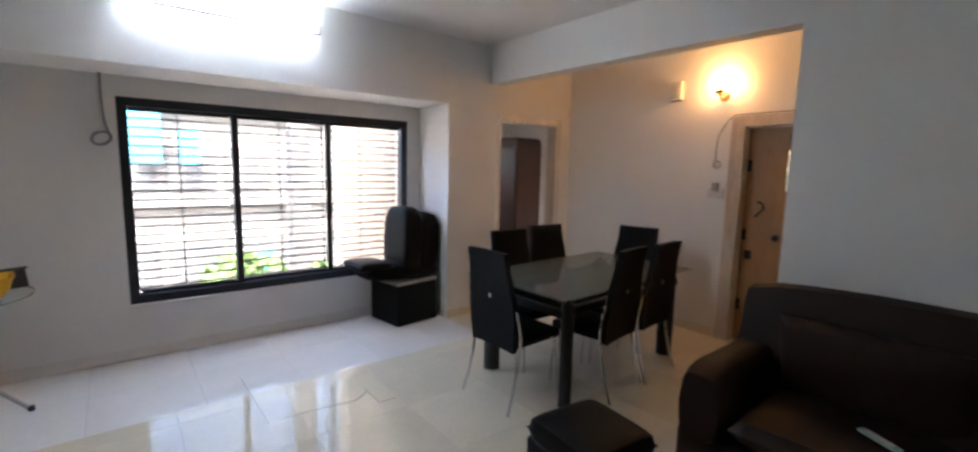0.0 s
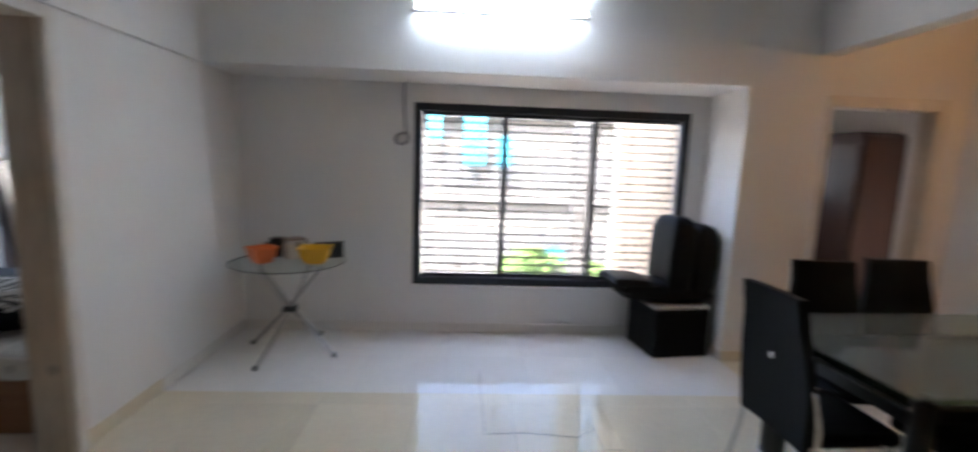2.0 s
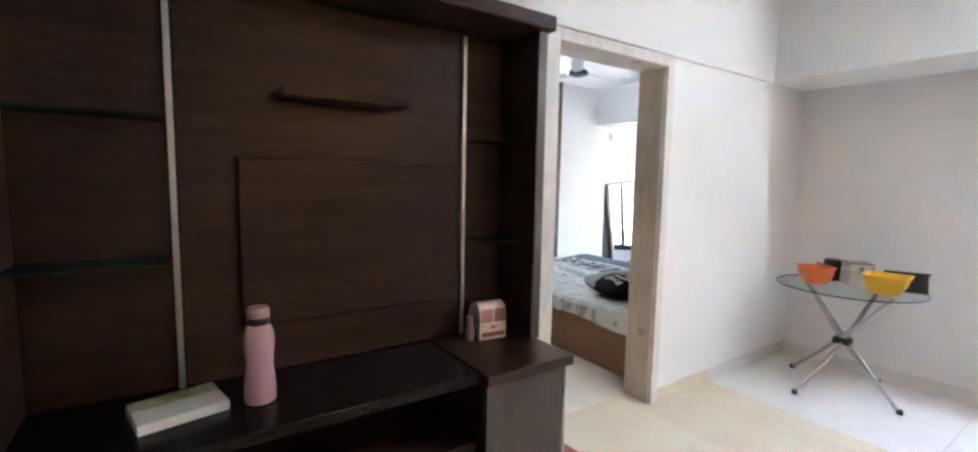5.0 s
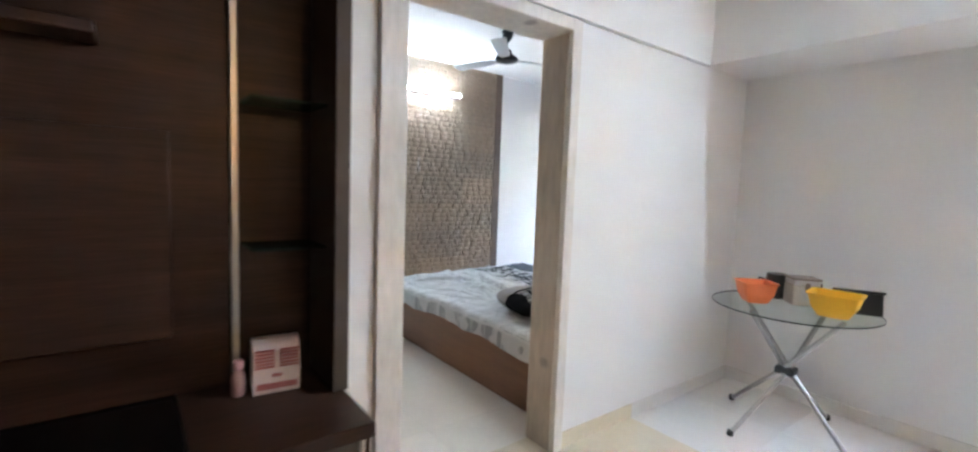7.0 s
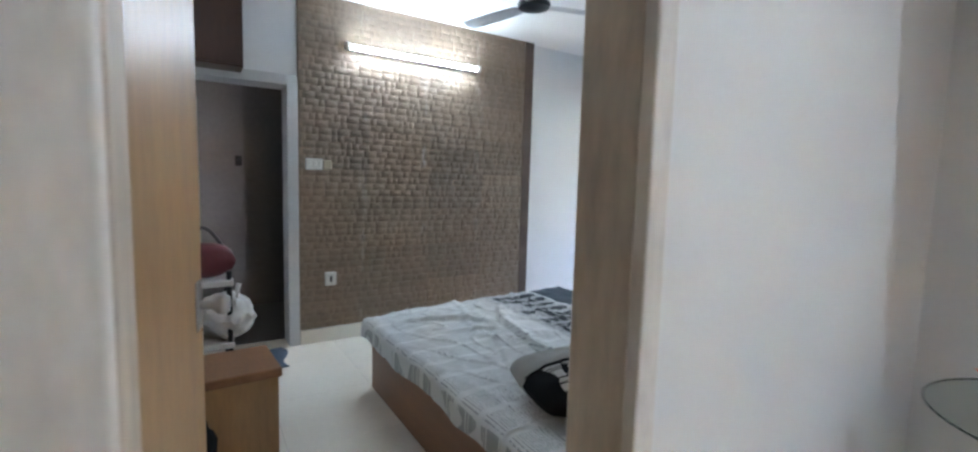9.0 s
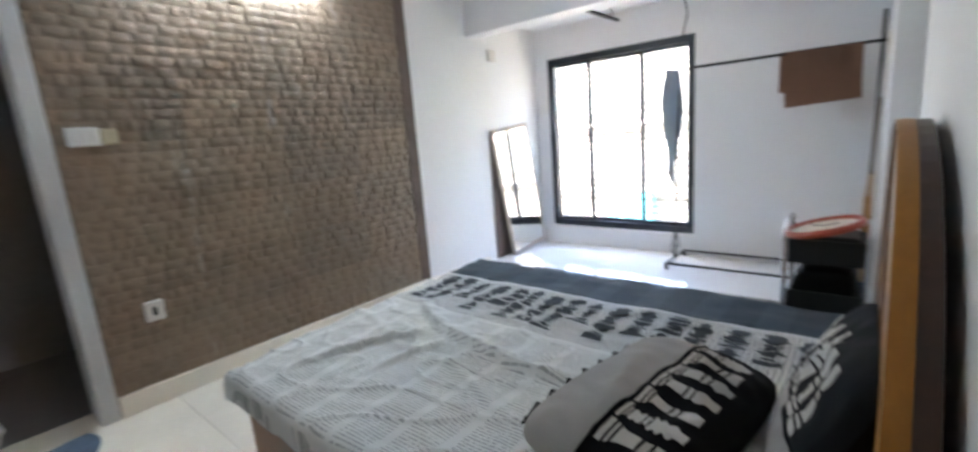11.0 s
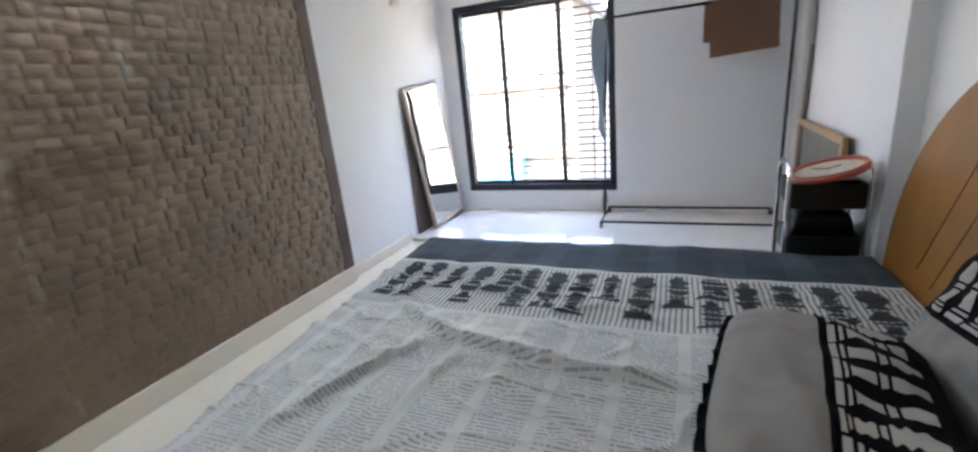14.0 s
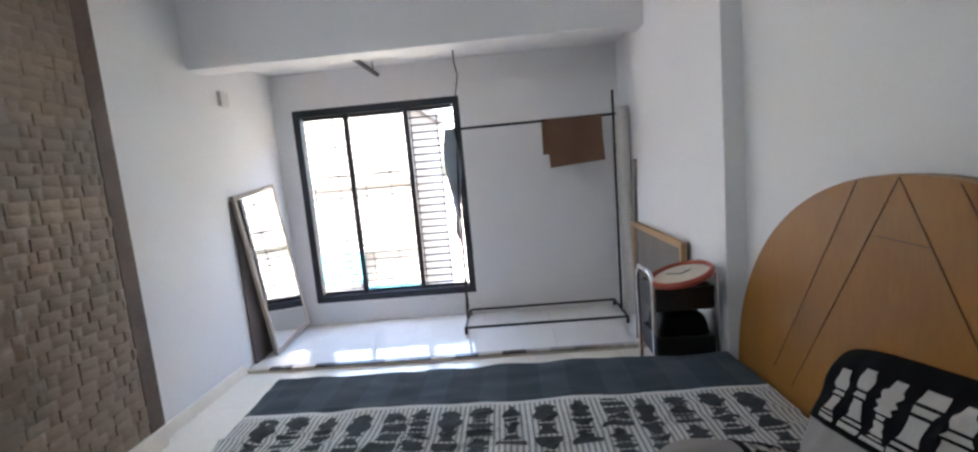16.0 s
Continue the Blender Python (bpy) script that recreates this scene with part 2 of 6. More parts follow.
# ---- structure ----
def wall(name, axis, t0, t1, a0, a1, z0, z1, material, label, holes=()):
    """A wall of thickness t0..t1 on axis, running a0..a1 along the other, with openings (a, b, low, high) right through it."""
    bm = B()
    cuts = sorted({a0, a1, *[c for h in holes for c in h[:2]]})
    for a, b in zip(cuts, cuts[1:]):
        spans, low = [], z0
        for h in sorted(h for h in holes if h[0] <= a and h[1] >= b):
            if h[2] > low:
                spans.append((low, h[2]))
            low = h[3]
        if low < z1:
            spans.append((low, z1))
        for lo, hi in spans:
            box(bm, *((t0, t1, a, b) if axis == "x" else (a, b, t0, t1)), lo, hi)
    return tagged(part(name, bm, material), label, "wall", kind="structure")


def slab(name, x0, x1, y0, y1, z0, z1, material, label, category, bevel=0.0):
    return tagged(part(name, box(B(), x0, x1, y0, y1, z0, z1, bevel), material), label, category, kind="structure")


H = 2.8
BED_DOOR = (2.165, 3.195, 0, 2.15)
wall("wall_between_rooms", "x", -0.60, -0.43, -1.75, 5.09, 0, H, PAINT, "white painted wall between living room and bedroom", [BED_DOOR])
wall("wall_living_window", "y", 4.94, 5.09, -0.43, 3.72, 0, H, PAINT, "white painted wall with a wide sliding window", [(1.03, 3.43, 0.436, 2.01)])
wall("wall_alcove_side", "x", 3.58, 3.72, 4.52, 4.94, 0, 2.16, PAINT, "white painted side wall of the window alcove")
wall("wall_kitchen", "y", 4.38, 4.52, 3.58, 5.35, 0, H, PAINT, "white painted wall with an open doorway", [(4.20, 5.17, 0, 2.125)])
wall("wall_main_door", "x", 5.35, 5.50, 0.05, 4.52, 0, H, PAINT, "white painted wall with the main door", [(1.45, 2.46, 0, 2.055)])
wall("wall_sofa", "x", 4.10, 4.25, -1.75, 1.55, 0, H, PAINT, "white painted wall behind the sofa")
wall("wall_dining_south", "y", 0.05, 0.20, 4.25, 5.35, 0, H, PAINT, "white painted wall closing the dining space")
wall("wall_living_south", "y", -1.90, -1.75, -0.60, 4.25, 0, H, PAINT, "white painted wall closing the living room")
slab("beam_window", -0.43, 3.58, 4.38, 4.94, 2.16, H, PAINT, "white beam and lowered soffit over the window alcove", "beam", 0.004)
slab("beam_dining", 4.10, 4.25, 1.55, 4.38, 2.41, H, PAINT, "white beam between living room and dining space", "beam", 0.004)
slab("beam_door_wall", -0.43, -0.40, -1.75, 4.38, 2.154, H, PAINT, "white beam standing slightly proud of the wall", "beam", 0.004)
slab("ceiling_living", -0.60, 5.50, -1.90, 5.09, H, H + 0.12, CEIL, "white painted flat ceiling", "ceiling")

wall("wall_bedroom_south", "y", 1.97, 2.12, -3.95, -0.60, 0, H, PAINT_B, "white painted bedroom wall beside the door")
wall("wall_bedroom_west", "x", -3.95, -3.78, 2.12, 7.43, 0, H, PAINT_B, "white painted bedroom wall", [(2.21, 3.055, 0, 2.15)])
wall("wall_bedroom_window", "y", 7.28, 7.43, -3.78, -0.43, 0, H, PAINT_B, "white painted wall with the bedroom window", [(-3.615, -2.045, 0.24, 2.092)])
wall("wall_bedroom_east", "x", -0.60, -0.43, 5.09, 7.28, 0, H, PAINT_B, "white painted bedroom wall beyond the bed")
slab("pillar_bedroom", -0.69, -0.60, 5.03, 6.30, 0, H, PAINT_B, "white painted pillar standing proud of the wall", "pillar", 0.004)
slab("beam_bedroom", -3.78, -0.60, 6.12, 6.30, 2.25, H, PAINT_B, "white beam over the edge of the window alcove", "beam", 0.004)
slab("ceiling_alcove", -3.78, -0.60, 6.30, 7.28, 2.42, 2.5, PAINT_B, "white lowered ceiling over the bedroom window", "ceiling")
slab("ceiling_bedroom", -3.95, -0.60, 1.97, 7.43, H, H + 0.12, CEIL, "white painted bedroom ceiling", "ceiling")

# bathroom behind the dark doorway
# one dark grey for walls, ceiling and floor alike
BATHGREY = surface("dark_grey_bathroom", (0.16, 0.15, 0.14), 0.3, var=0.15, fine=20, bump=0.02)
wall("wall_bathroom_back", "x", -5.40, -5.30, 1.80, 3.60, -0.12, 2.5, BATHGREY, "dark grey bathroom wall")
wall("wall_bathroom_side", "y", 1.80, 1.90, -5.30, -3.95, -0.12, 2.5, BATHGREY, "dark grey bathroom wall")
wall("wall_bathroom_far", "y", 3.50, 3.60, -5.30, -3.95, -0.12, 2.5, BATHGREY, "dark grey bathroom wall")
slab("ceiling_bathroom", -5.40, -3.95, 1.80, 3.60, 2.5, 2.6, BATHGREY, "dark grey bathroom ceiling", "ceiling")
slab("floor_bathroom", -5.40, -3.95, 1.80, 3.60, -0.12, -0.02, BATHGREY, "dark grey bathroom floor", "floor")

# room behind the dining doorway
BEIGE = surface("beige_outside_render", (0.40, 0.33, 0.25), 0.85, var=0.08, large=1.5, fine=25, bump=0.2)
wall("wall_wing_west", "x", 3.58, 3.72, 5.09, 7.30, -0.2, H, BEIGE, "beige rendered outside wall of the next room")
# the opening is added out of view to let skylight into this room
wall("wall_wing_north", "y", 7.30, 7.45, 3.58, 6.60, 0, H, PAINT, "white painted wall of the next room", [(5.0, 5.6, 1.3, 1.9)])
wall("wall_wing_east", "x", 6.45, 6.60, 4.37, 7.30, 0, H, PAINT, "white painted wall of the next room")
wall("wall_wing_south", "y", 4.37, 4.52, 5.50, 6.45, 0, H, PAINT, "white painted wall of the next room")
slab("ceiling_wing", 3.58, 6.60, 4.52, 7.45, H, H + 0.12, CEIL, "white ceiling of the next room", "ceiling")

floor = slab("floor", -0.60, 5.50, -1.90, 5.09, -0.16, -0.012, SCREED, "living room floor of cream tiles with a pale tiled alcove", "floor")
floor_bed = slab("floor_bedroom", -3.95, -0.60, 1.97, 7.43, -0.16, -0.012, SCREED, "bedroom floor of ivory tiles", "floor")
floor_wing = slab("floor_wing", 3.58, 6.60, 5.09, 7.45, -0.16, -0.002, CREAM, "cream tiled floor of the next room", "floor")


def run(name, material, label, *spans, height=0.085):
    """Skirting: low strips along walls, each (x0, x1, y0, y1)."""
    bm = B()
    for x0, x1, y0, y1 in spans:
        box(bm, x0, x1, y0, y1, 0.0, height, 0.003, 1)
    return tagged(part(name, bm, material), label, "skirting", kind="structure")


run("baseboard_living", CREAM, "cream tile skirting", (-0.43, -0.418, 1.965, 2.163), (-0.43, -0.418, 3.197, 3.80), (-0.43, -0.418, -1.75, 0.2), (3.58, 4.198, 4.368, 4.38), (5.172, 5.35, 4.368, 4.38),
    (5.338, 5.35, 2.462, 4.366), (4.088, 4.10, -1.75, 1.55), (4.088, 4.25, 1.55, 1.562), (5.338, 5.35, 0.2, 1.44))
run("baseboard_alcove", PALE, "pale grey tile skirting in the alcove", (-0.43, -0.418, 3.80, 4.94), (-0.418, 3.58, 4.928, 4.94), (3.568, 3.58, 4.38, 4.928))
run("baseboard_bedroom", IVORY, "ivory tile skirting", (-3.78, -3.768, 5.35, 6.25), (-3.78, -0.60, 2.12, 2.132), (-0.612, -0.60, 3.197, 5.02))
run("baseboard_brick", IVORY, "ivory tile skirting under the stone cladding", (-3.78, -3.712, 3.06, 5.342), height=0.12)


def frame_round(name, axis, t0, t1, a0, a1, top, width, material, label, inner=None, first=None, last=None):
    """A door frame: two jambs, which may differ in width, and a head."""
    wa, wb = first or width, last or width
    ob = thing(name, Matrix.Identity(4), label, "door frame")
    ob["kind"] = "structure"
    for n, (a, b, lo, hi) in {"jamb": (a0, a0 + wa, 0, top), "jamb.001": (a1 - wb, a1, 0, top), "head": (a0 + wa, a1 - wb, top - width, top)}.items():
        bm = box(B(), *((t0, t1, a, b) if axis == "x" else (a, b, t0, t1)), lo, hi, 0.006)
        part(n.split(".")[0], bm, material, ob)
    if inner:
        for a, b, lo, hi in ((a0 + wa, a0 + wa + 0.004, 0, top - width), (a1 - wb - 0.004, a1 - wb, 0, top - width)):
            m = (t0 + t1) / 2
            bm = box(B(), *((t0 + 0.01, t1 - 0.035, a, b) if axis == "x" else (a, b, t0 + 0.01, t1 - 0.035)), lo, hi)
            part("jamb_lining", bm, inner, ob, "bare wood inside of the jamb")
    return ob


frame_round("door_1", "x", -0.62, -0.405, 2.165, 3.195, 2.15, 0.062, FRAME, "worn beige painted door frame of the bedroom", FRAME_IN, 0.11, 0.062)
frame_round("door_2", "y", 4.36, 4.53, 4.20, 5.17, 2.125, 0.085, FRAME, "beige painted frame of an open doorway", FRAME_IN, 0.045, 0.075)
frame_round("door_3", "x", 5.33, 5.52, 1.45, 2.46, 2.055, 0.10, FRAME_IN, "beige brown frame of the main door", None, 0.10, 0.12)
GREYFRAME = surface("pale_grey_frame_paint", (0.55, 0.54, 0.53), 0.45, var=0.06, bump=0.05)
frame_round("door_4", "x", -3.97, -3.715, 2.21, 3.055, 2.15, 0.08, GREYFRAME, "pale grey painted bathroom door frame")


# ---- windows ----
def window(name, x0, x1, z0, z1, y, mulls, label, net):
    ob = thing(name, Matrix.Identity(4), label, "window")
    ob["kind"] = "structure"
    w = 0.065
    bm = B()
    for a, b, lo, hi in ((x0, x1, z1 - w, z1), (x0, x1, z0, z0 + w), (x0, x0 + w, z0 + w, z1 - w), (x1 - w, x1, z0 + w, z1 - w)):
        box(bm, a, b, y - 0.012, y + 0.09, lo, hi, 0.004, 1)
    fr = part("window_frame", bm, WINDOW, ob)
    for k, c in enumerate(mulls):
        part("mullion", box(B(), c - 0.024, c + 0.024, y + 0.012 + 0.02 * k, y + 0.05 + 0.02 * k, z0 + w, z1 - w, 0.004, 1), WINDOW, ob)
    edges = [x0 + w, *mulls, x1 - w]
    for k, (a, b) in enumerate(zip(edges, edges[1:])):
        sash = B()
        s = 0.03
        for lo, hi in ((z0 + w, z0 + w + s), (z1 - w - s, z1 - w)):
            box(sash, a + 0.01, b - 0.01, y + 0.035 + 0.02 * (k % 2), y + 0.06 + 0.02 * (k % 2), lo, hi, 0.003, 1)
        sob = part("sash_rail", sash, WINDOW, ob)
        p = part("pane", box(B(), a + 0.004, b - 0.004, y + 0.046 + 0.02 * (k % 2), y + 0.05 + 0.02 * (k % 2), z0 + w + s, z1 - w - s), PANE, ob, "clear window glass")
        p.visible_shadow = False
    part("window_sill", box(B(), x0 - 0.01, x1 + 0.01, y - 0.03, y + 0.14, z0 - 0.032, z0 - 0.002, 0.006), PAINT, ob, "white stone sill")
    g = y + 0.30
    bars = B()
    n = round((z1 - z0) / 0.072)
    for k in range(n + 1):
        z = z0 - 0.02 + (z1 - z0 + 0.04) * k / n
        box(bars, x0 - 0.1, x1 + 0.1, g - 0.005, g + 0.005, z - 0.0068, z + 0.0068)
    for k in range(7):
        x = x0 + (x1 - x0) * k / 6
        box(bars, x - 0.006, x + 0.006, g - 0.008, g - 0.004, z0 - 0.1, z1 + 0.1)
    part("grille", bars, IRON, ob, "iron safety grille of horizontal bars")
    if net:
        wires = B()
        wid, hei, step = x1 - x0, z1 - z0, 0.036
        for s in (1, -1):
            k = -hei
            while k < wid:
                a, b = max(0, k), min(wid, k + hei)
                if b > a + 0.02:
                    za, zb = (a - k, b - k)
                    if s < 0:
                        za, zb = hei - za, hei - zb
                    rod(wires, (x0 + a, g + 0.02, z0 + za), (x0 + b, g + 0.02, z0 + zb), 0.0040, 3)
                k += step
        part("bird_net", wires, IRON, ob, "fine wire net behind the grille")
    return ob


window("window_1", 1.03, 3.43, 0.436, 2.01, 4.95, (1.81, 2.61), "wide three-pane sliding window with dark aluminium frame", True)
window("window_2", -3.615, -2.045, 0.24, 2.092, 7.29, (-3.125, -2.56), "three-pane sliding bedroom window with dark frame", False)


# ---- lamps ----
def tube_light(m, length, label):
    """A wall batten: body, two end caps, glowing tube; the wall lies behind local y = 0."""
    ob = thing("tube_light", m, label, "lamp")
    h = length / 2
    part("body", box(B(), -h, h, -0.035, 0.0, -0.022, 0.022, 0.006), WHITEPLASTIC, ob)
    part("tube", rod(B(), (-h + 0.02, -0.052, -0.004), (h - 0.02, -0.052, -0.004), 0.016, 14), TUBE, ob, "lit cool white tube", True)
    for s in (-1, 1):
        part("end_cap", box(B(), s * h - 0.018, s * h + 0.018, -0.072, 0.0, -0.026, 0.026, 0.006), WHITEPLASTIC, ob)
    return ob


tube_light(pose(1.70, 4.378, 2.595), 1.23, "lit white tube light on the beam over the window")
tube_light(pose(-3.695, 4.03, 2.425, 0, 0, 90), 1.21, "lit white tube light on the stone-clad wall")

lamp = thing("wall_lamp", pose(5.35, 2.55, 2.30), "lit glass wall lamp with brass bracket", "lamp")
BRASS = surface("worn_brass", (0.62, 0.38, 0.14), 0.3, 1.0, var=0.15, bump=0.03)
part("back_plate", lathe(B(), [(0.045, 0), (0.05, 0.004), (0.045, 0.014), (0.01, 0.018)], 20, (-0.001, 0, -0.06), pose(0, 0, 0, 0, -90, 0)), BRASS, lamp, "", True)
part("arm", tube(B(), [(-0.015, 0, -0.06), (-0.06, 0, -0.085), (-0.10, 0, -0.075), (-0.11, 0, -0.05)], 0.008), BRASS, lamp, "", True)
part("cup", lathe(B(), [(0.012, -0.055), (0.04, -0.045), (0.05, -0.02), (0.045, -0.018)], 20, (-0.11, 0, 0)), BRASS, lamp, "brass cup under the globe", True)
part("globe", lathe(B(), [(0.03, -0.03), (0.06, -0.01), (0.075, 0.03), (0.07, 0.065), (0.05, 0.09), (0.048, 0.095)], 20, (-0.11, 0, 0)), BULB, lamp, "glowing frosted glass globe", True)


# ---- living room things ----
def wire(name, pts, r, label, material=None, category="cable"):
    return tagged(part(name, tube(B(), pts, r, 6), material or STEEL, None, "", True), label, category)


def coil(cx, cy, cz, r, n, axis="y"):
    pts = []
    for k in range(n * 14):
        a = 2 * math.pi * k / 14
        rr = r * (1 + 0.12 * math.sin(k * 0.9))
        pts.append((cx + rr * math.cos(a), cy + 0.006 * (k / 14) + 0.004 * math.sin(k), cz + rr * 0.85 * math.sin(a)))
    return pts


hang = [(0.95, 4.90, 2.159), (0.948, 4.90, 2.0), (0.955, 4.905, 1.85), (0.965, 4.90, 1.78)]
wire("hanging_cable", hang + coil(0.935, 4.895, 1.70, 0.055, 4), 0.009, "loose grey cable with a coiled end hanging from the soffit", surface("grey_cable", (0.22, 0.21, 0.21), 0.5, bump=0.0))
clip = thing("tube_holder", pose(1.74, 4.378, 2.42), "small white ceiling hook under the tube light", "hook")
part("plate", box(B(), -0.02, 0.02, -0.012, 0, -0.02, 0.02, 0.004), WHITEPLASTIC, clip)
part("hook", tube(B(), [(0, -0.01, 0), (0, -0.035, -0.005), (0, -0.035, -0.03), (0, -0.02, -0.035)], 0.005), WHITEPLASTIC, clip, "", True)


def bowl(m, material, label, r0, r1, h, sides=9, wall_t=0.004):
    """A tapered open plastic tub with rounded corners."""
    bm = B()
    def ring(r, z):
        pts = []
        for k in range(32):
            a = 2 * math.pi * k / 32
            c, s = math.cos(a), math.sin(a)
            q = (abs(c) ** sides + abs(s) ** sides) ** (-1 / sides)
            pts.append(bm.verts.new((r * q * c, r * 0.92 * q * s, z)))
        return pts
    rows = [ring(r0 * 0.8, 0), ring(r0, 0.006), ring(r0 * 0.35 + r1 * 0.65, h * 0.45), ring(r1, h), ring(r1 + 0.008, h), ring(r1 + 0.008, h + 0.004), ring(r1 - wall_t, h + 0.002), ring(r0 - wall_t, 0.012)]
    for a, b in zip(rows, rows[1:]):
        for k in range(32):
            bm.faces.new((a[k], a[(k + 1) % 32], b[(k + 1) % 32], b[k]))
    bm.faces.new(rows[0][::-1])
    bm.faces.new(rows[-1])
    ob = part("tub", bm, material, None, "", True)
    ob.matrix_world = m
    return tagged(ob, label, "tub")


# round glass table on crossed steel legs
C = Vector((0.145, 4.455, 0))
rt = thing("side_table", Matrix.Translation(C), "round glass side table on crossed steel tube legs", "table")
part("tabletop", lathe(B(), [(0.40, 0.716), (0.412, 0.719), (0.412, 0.725), (0.40, 0.728)], 48), CLEARTOP, rt, "clear round glass top")
part("rim", lathe(B(), [(0.4125, 0.718), (0.4155, 0.720), (0.4155, 0.724), (0.4125, 0.726), (0.4125, 0.718)], 48, caps=False), surface("dark_glass_edge", (0.03, 0.05, 0.045), 0.2, bump=0), rt, "dark polished glass edge", True)
for a, off in ((-110, 0), (159, 1), (-15, 2), (71, 3)):
    d = Vector((math.cos(radians(a)), math.sin(radians(a)), 0))
    side = Vector((-d.y, d.x, 0)) * 0.02
    leg = part("leg", tube(B(), [d * 0.37 + Vector((0, 0, 0.012)), side + Vector((0, 0, 0.36)), -d * 0.30 + Vector((0, 0, 0.712))], 0.0135, 10), STEEL, rt, "", True)
    part("foot", lathe(B(), [(0.017, 0), (0.019, 0.006), (0.016, 0.03)], 12, d * 0.372), BLACKPLASTIC, leg, "black rubber foot", True)
part("hub", box(B(), -0.05, 0.05, -0.045, 0.045, 0.325, 0.372, 0.012), BLACKPLASTIC, rt, "black plastic leg hub")
ORANGE = surface("orange_plastic", (0.78, 0.17, 0.035), 0.38, var=0.06, bump=0.02)
YELLOW = surface("yellow_plastic", (0.86, 0.46, 0.02), 0.38, var=0.06, bump=0.02)
bowl(pose(-0.015, 4.35, 0.728, 0, 0, 48), ORANGE, "orange plastic tub on the glass table", 0.058, 0.092, 0.118)
bowl(pose(0.365, 4.39, 0.728, 0, 0, 8), YELLOW, "yellow plastic tub on the glass table", 0.070, 0.115, 0.120)
tray = thing("black_tray", pose(0.42, 4.56, 0.728, 0, 0, 25), "black plastic tray standing behind the yellow tub", "tray")
part("panel", box(B(), -0.11, 0.11, -0.012, 0.012, 0.0, 0.125, 0.008), BLACKPLASTIC, tray).matrix_basis = pose(0, 0, 0.002, -14, 0, 0)
part("lip", box(B(), -0.115, 0.115, -0.03, 0.012, 0.115, 0.13, 0.005), BLACKPLASTIC, tray).matrix_basis = pose(0, 0, 0.002, -14, 0, 0)
jar = thing("glass_canister", pose(0.155, 4.55, 0.728, 0, 0, 42), "clear square canister with beige contents and brown rim", "jar")
CLEARJAR = surface("hazy_clear_plastic", (0.60, 0.56, 0.52), 0.2, var=0.1, bump=0.02)
BROWNRIM = surface("brown_rim_plastic", (0.20, 0.14, 0.11), 0.4, bump=0.02)
part("jar", box(B(), -0.072, 0.072, -0.065, 0.065, 0.0, 0.118, 0.012, 3), surface("beige_flour", (0.58, 0.50, 0.40), 0.4, var=0.12, large=9, bump=0.05), jar, "beige filled jar body", True)
part("neck", box(B(), -0.069, 0.069, -0.062, 0.062, 0.1185, 0.148, 0.006), CLEARJAR, jar, "", True)
part("lid", box(B(), -0.075, 0.075, -0.068, 0.068, 0.1485, 0.160, 0.004), BROWNRIM, jar)
part("latch", box(B(), -0.012, 0.012, -0.0745, -0.0655, 0.085, 0.135, 0.003), BROWNRIM, jar)
part("handle", tube(B(), [(0.072, 0.0, 0.13), (0.10, 0.0, 0.125), (0.105, 0.0, 0.07), (0.072, 0.0, 0.05)], 0.006), BROWNRIM, jar, "", True)
pot = thing("black_pot", pose(0.0, 4.60, 0.728), "small black cooking pot on the glass table", "pot")
part("pot", lathe(B(), [(0.05, 0), (0.06, 0.01), (0.063, 0.09), (0.055, 0.15), (0.05, 0.15)], 24), BLACKPLASTIC, pot, "", True)
part("handle", tube(B(), [(-0.06, 0, 0.10), (-0.10, 0, 0.11), (-0.105, 0, 0.06), (-0.062, 0, 0.05)], 0.007), BLACKPLASTIC, pot, "", True)

# black storage box and folded floor chair in the alcove
cube = thing("storage_box", pose(3.24, 4.655, 0, 0, 0, 8), "black leatherette storage box beside the window", "box")
part("body", box(B(), -0.245, 0.245, -0.225, 0.225, 0.0, 0.40, 0.012), LEATHER, cube)
part("lid", box(B(), -0.25, 0.25, -0.23, 0.23, 0.402, 0.43, 0.01), CARD, cube, "pale cardboard lid")


def cushion(bm, lx, ly, lz, puff, m, n=18, p=4.0):
    """A stuffed pad: a rounded slab that swells by puff in its middle."""
    for side in (1, -1):
        rows = []
        for i in range(n + 1):
            row = []
            for j in range(n + 1):
                u, v = -1 + 2 * i / n, -1 + 2 * j / n
                e = max(0.0, 1 - abs(u) ** p) ** 0.5 * max(0.0, 1 - abs(v) ** p) ** 0.5
                q = 1 - 0.04 * (1 - e)
                row.append(bm.verts.new(m @ Vector((u * lx / 2 * q, v * ly / 2 * q, side * (lz / 2 * e ** 0.6 + puff * (1 - u * u) * (1 - v * v))))))
            rows.append(row)
        for i in range(n):
            for j in range(n):
                bm.faces.new((rows[i][j], rows[i + 1][j], rows[i + 1][j + 1], rows[i][j + 1]))
    bmesh.ops.remove_doubles(bm, verts=bm.verts, dist=0.0008)
    return bm


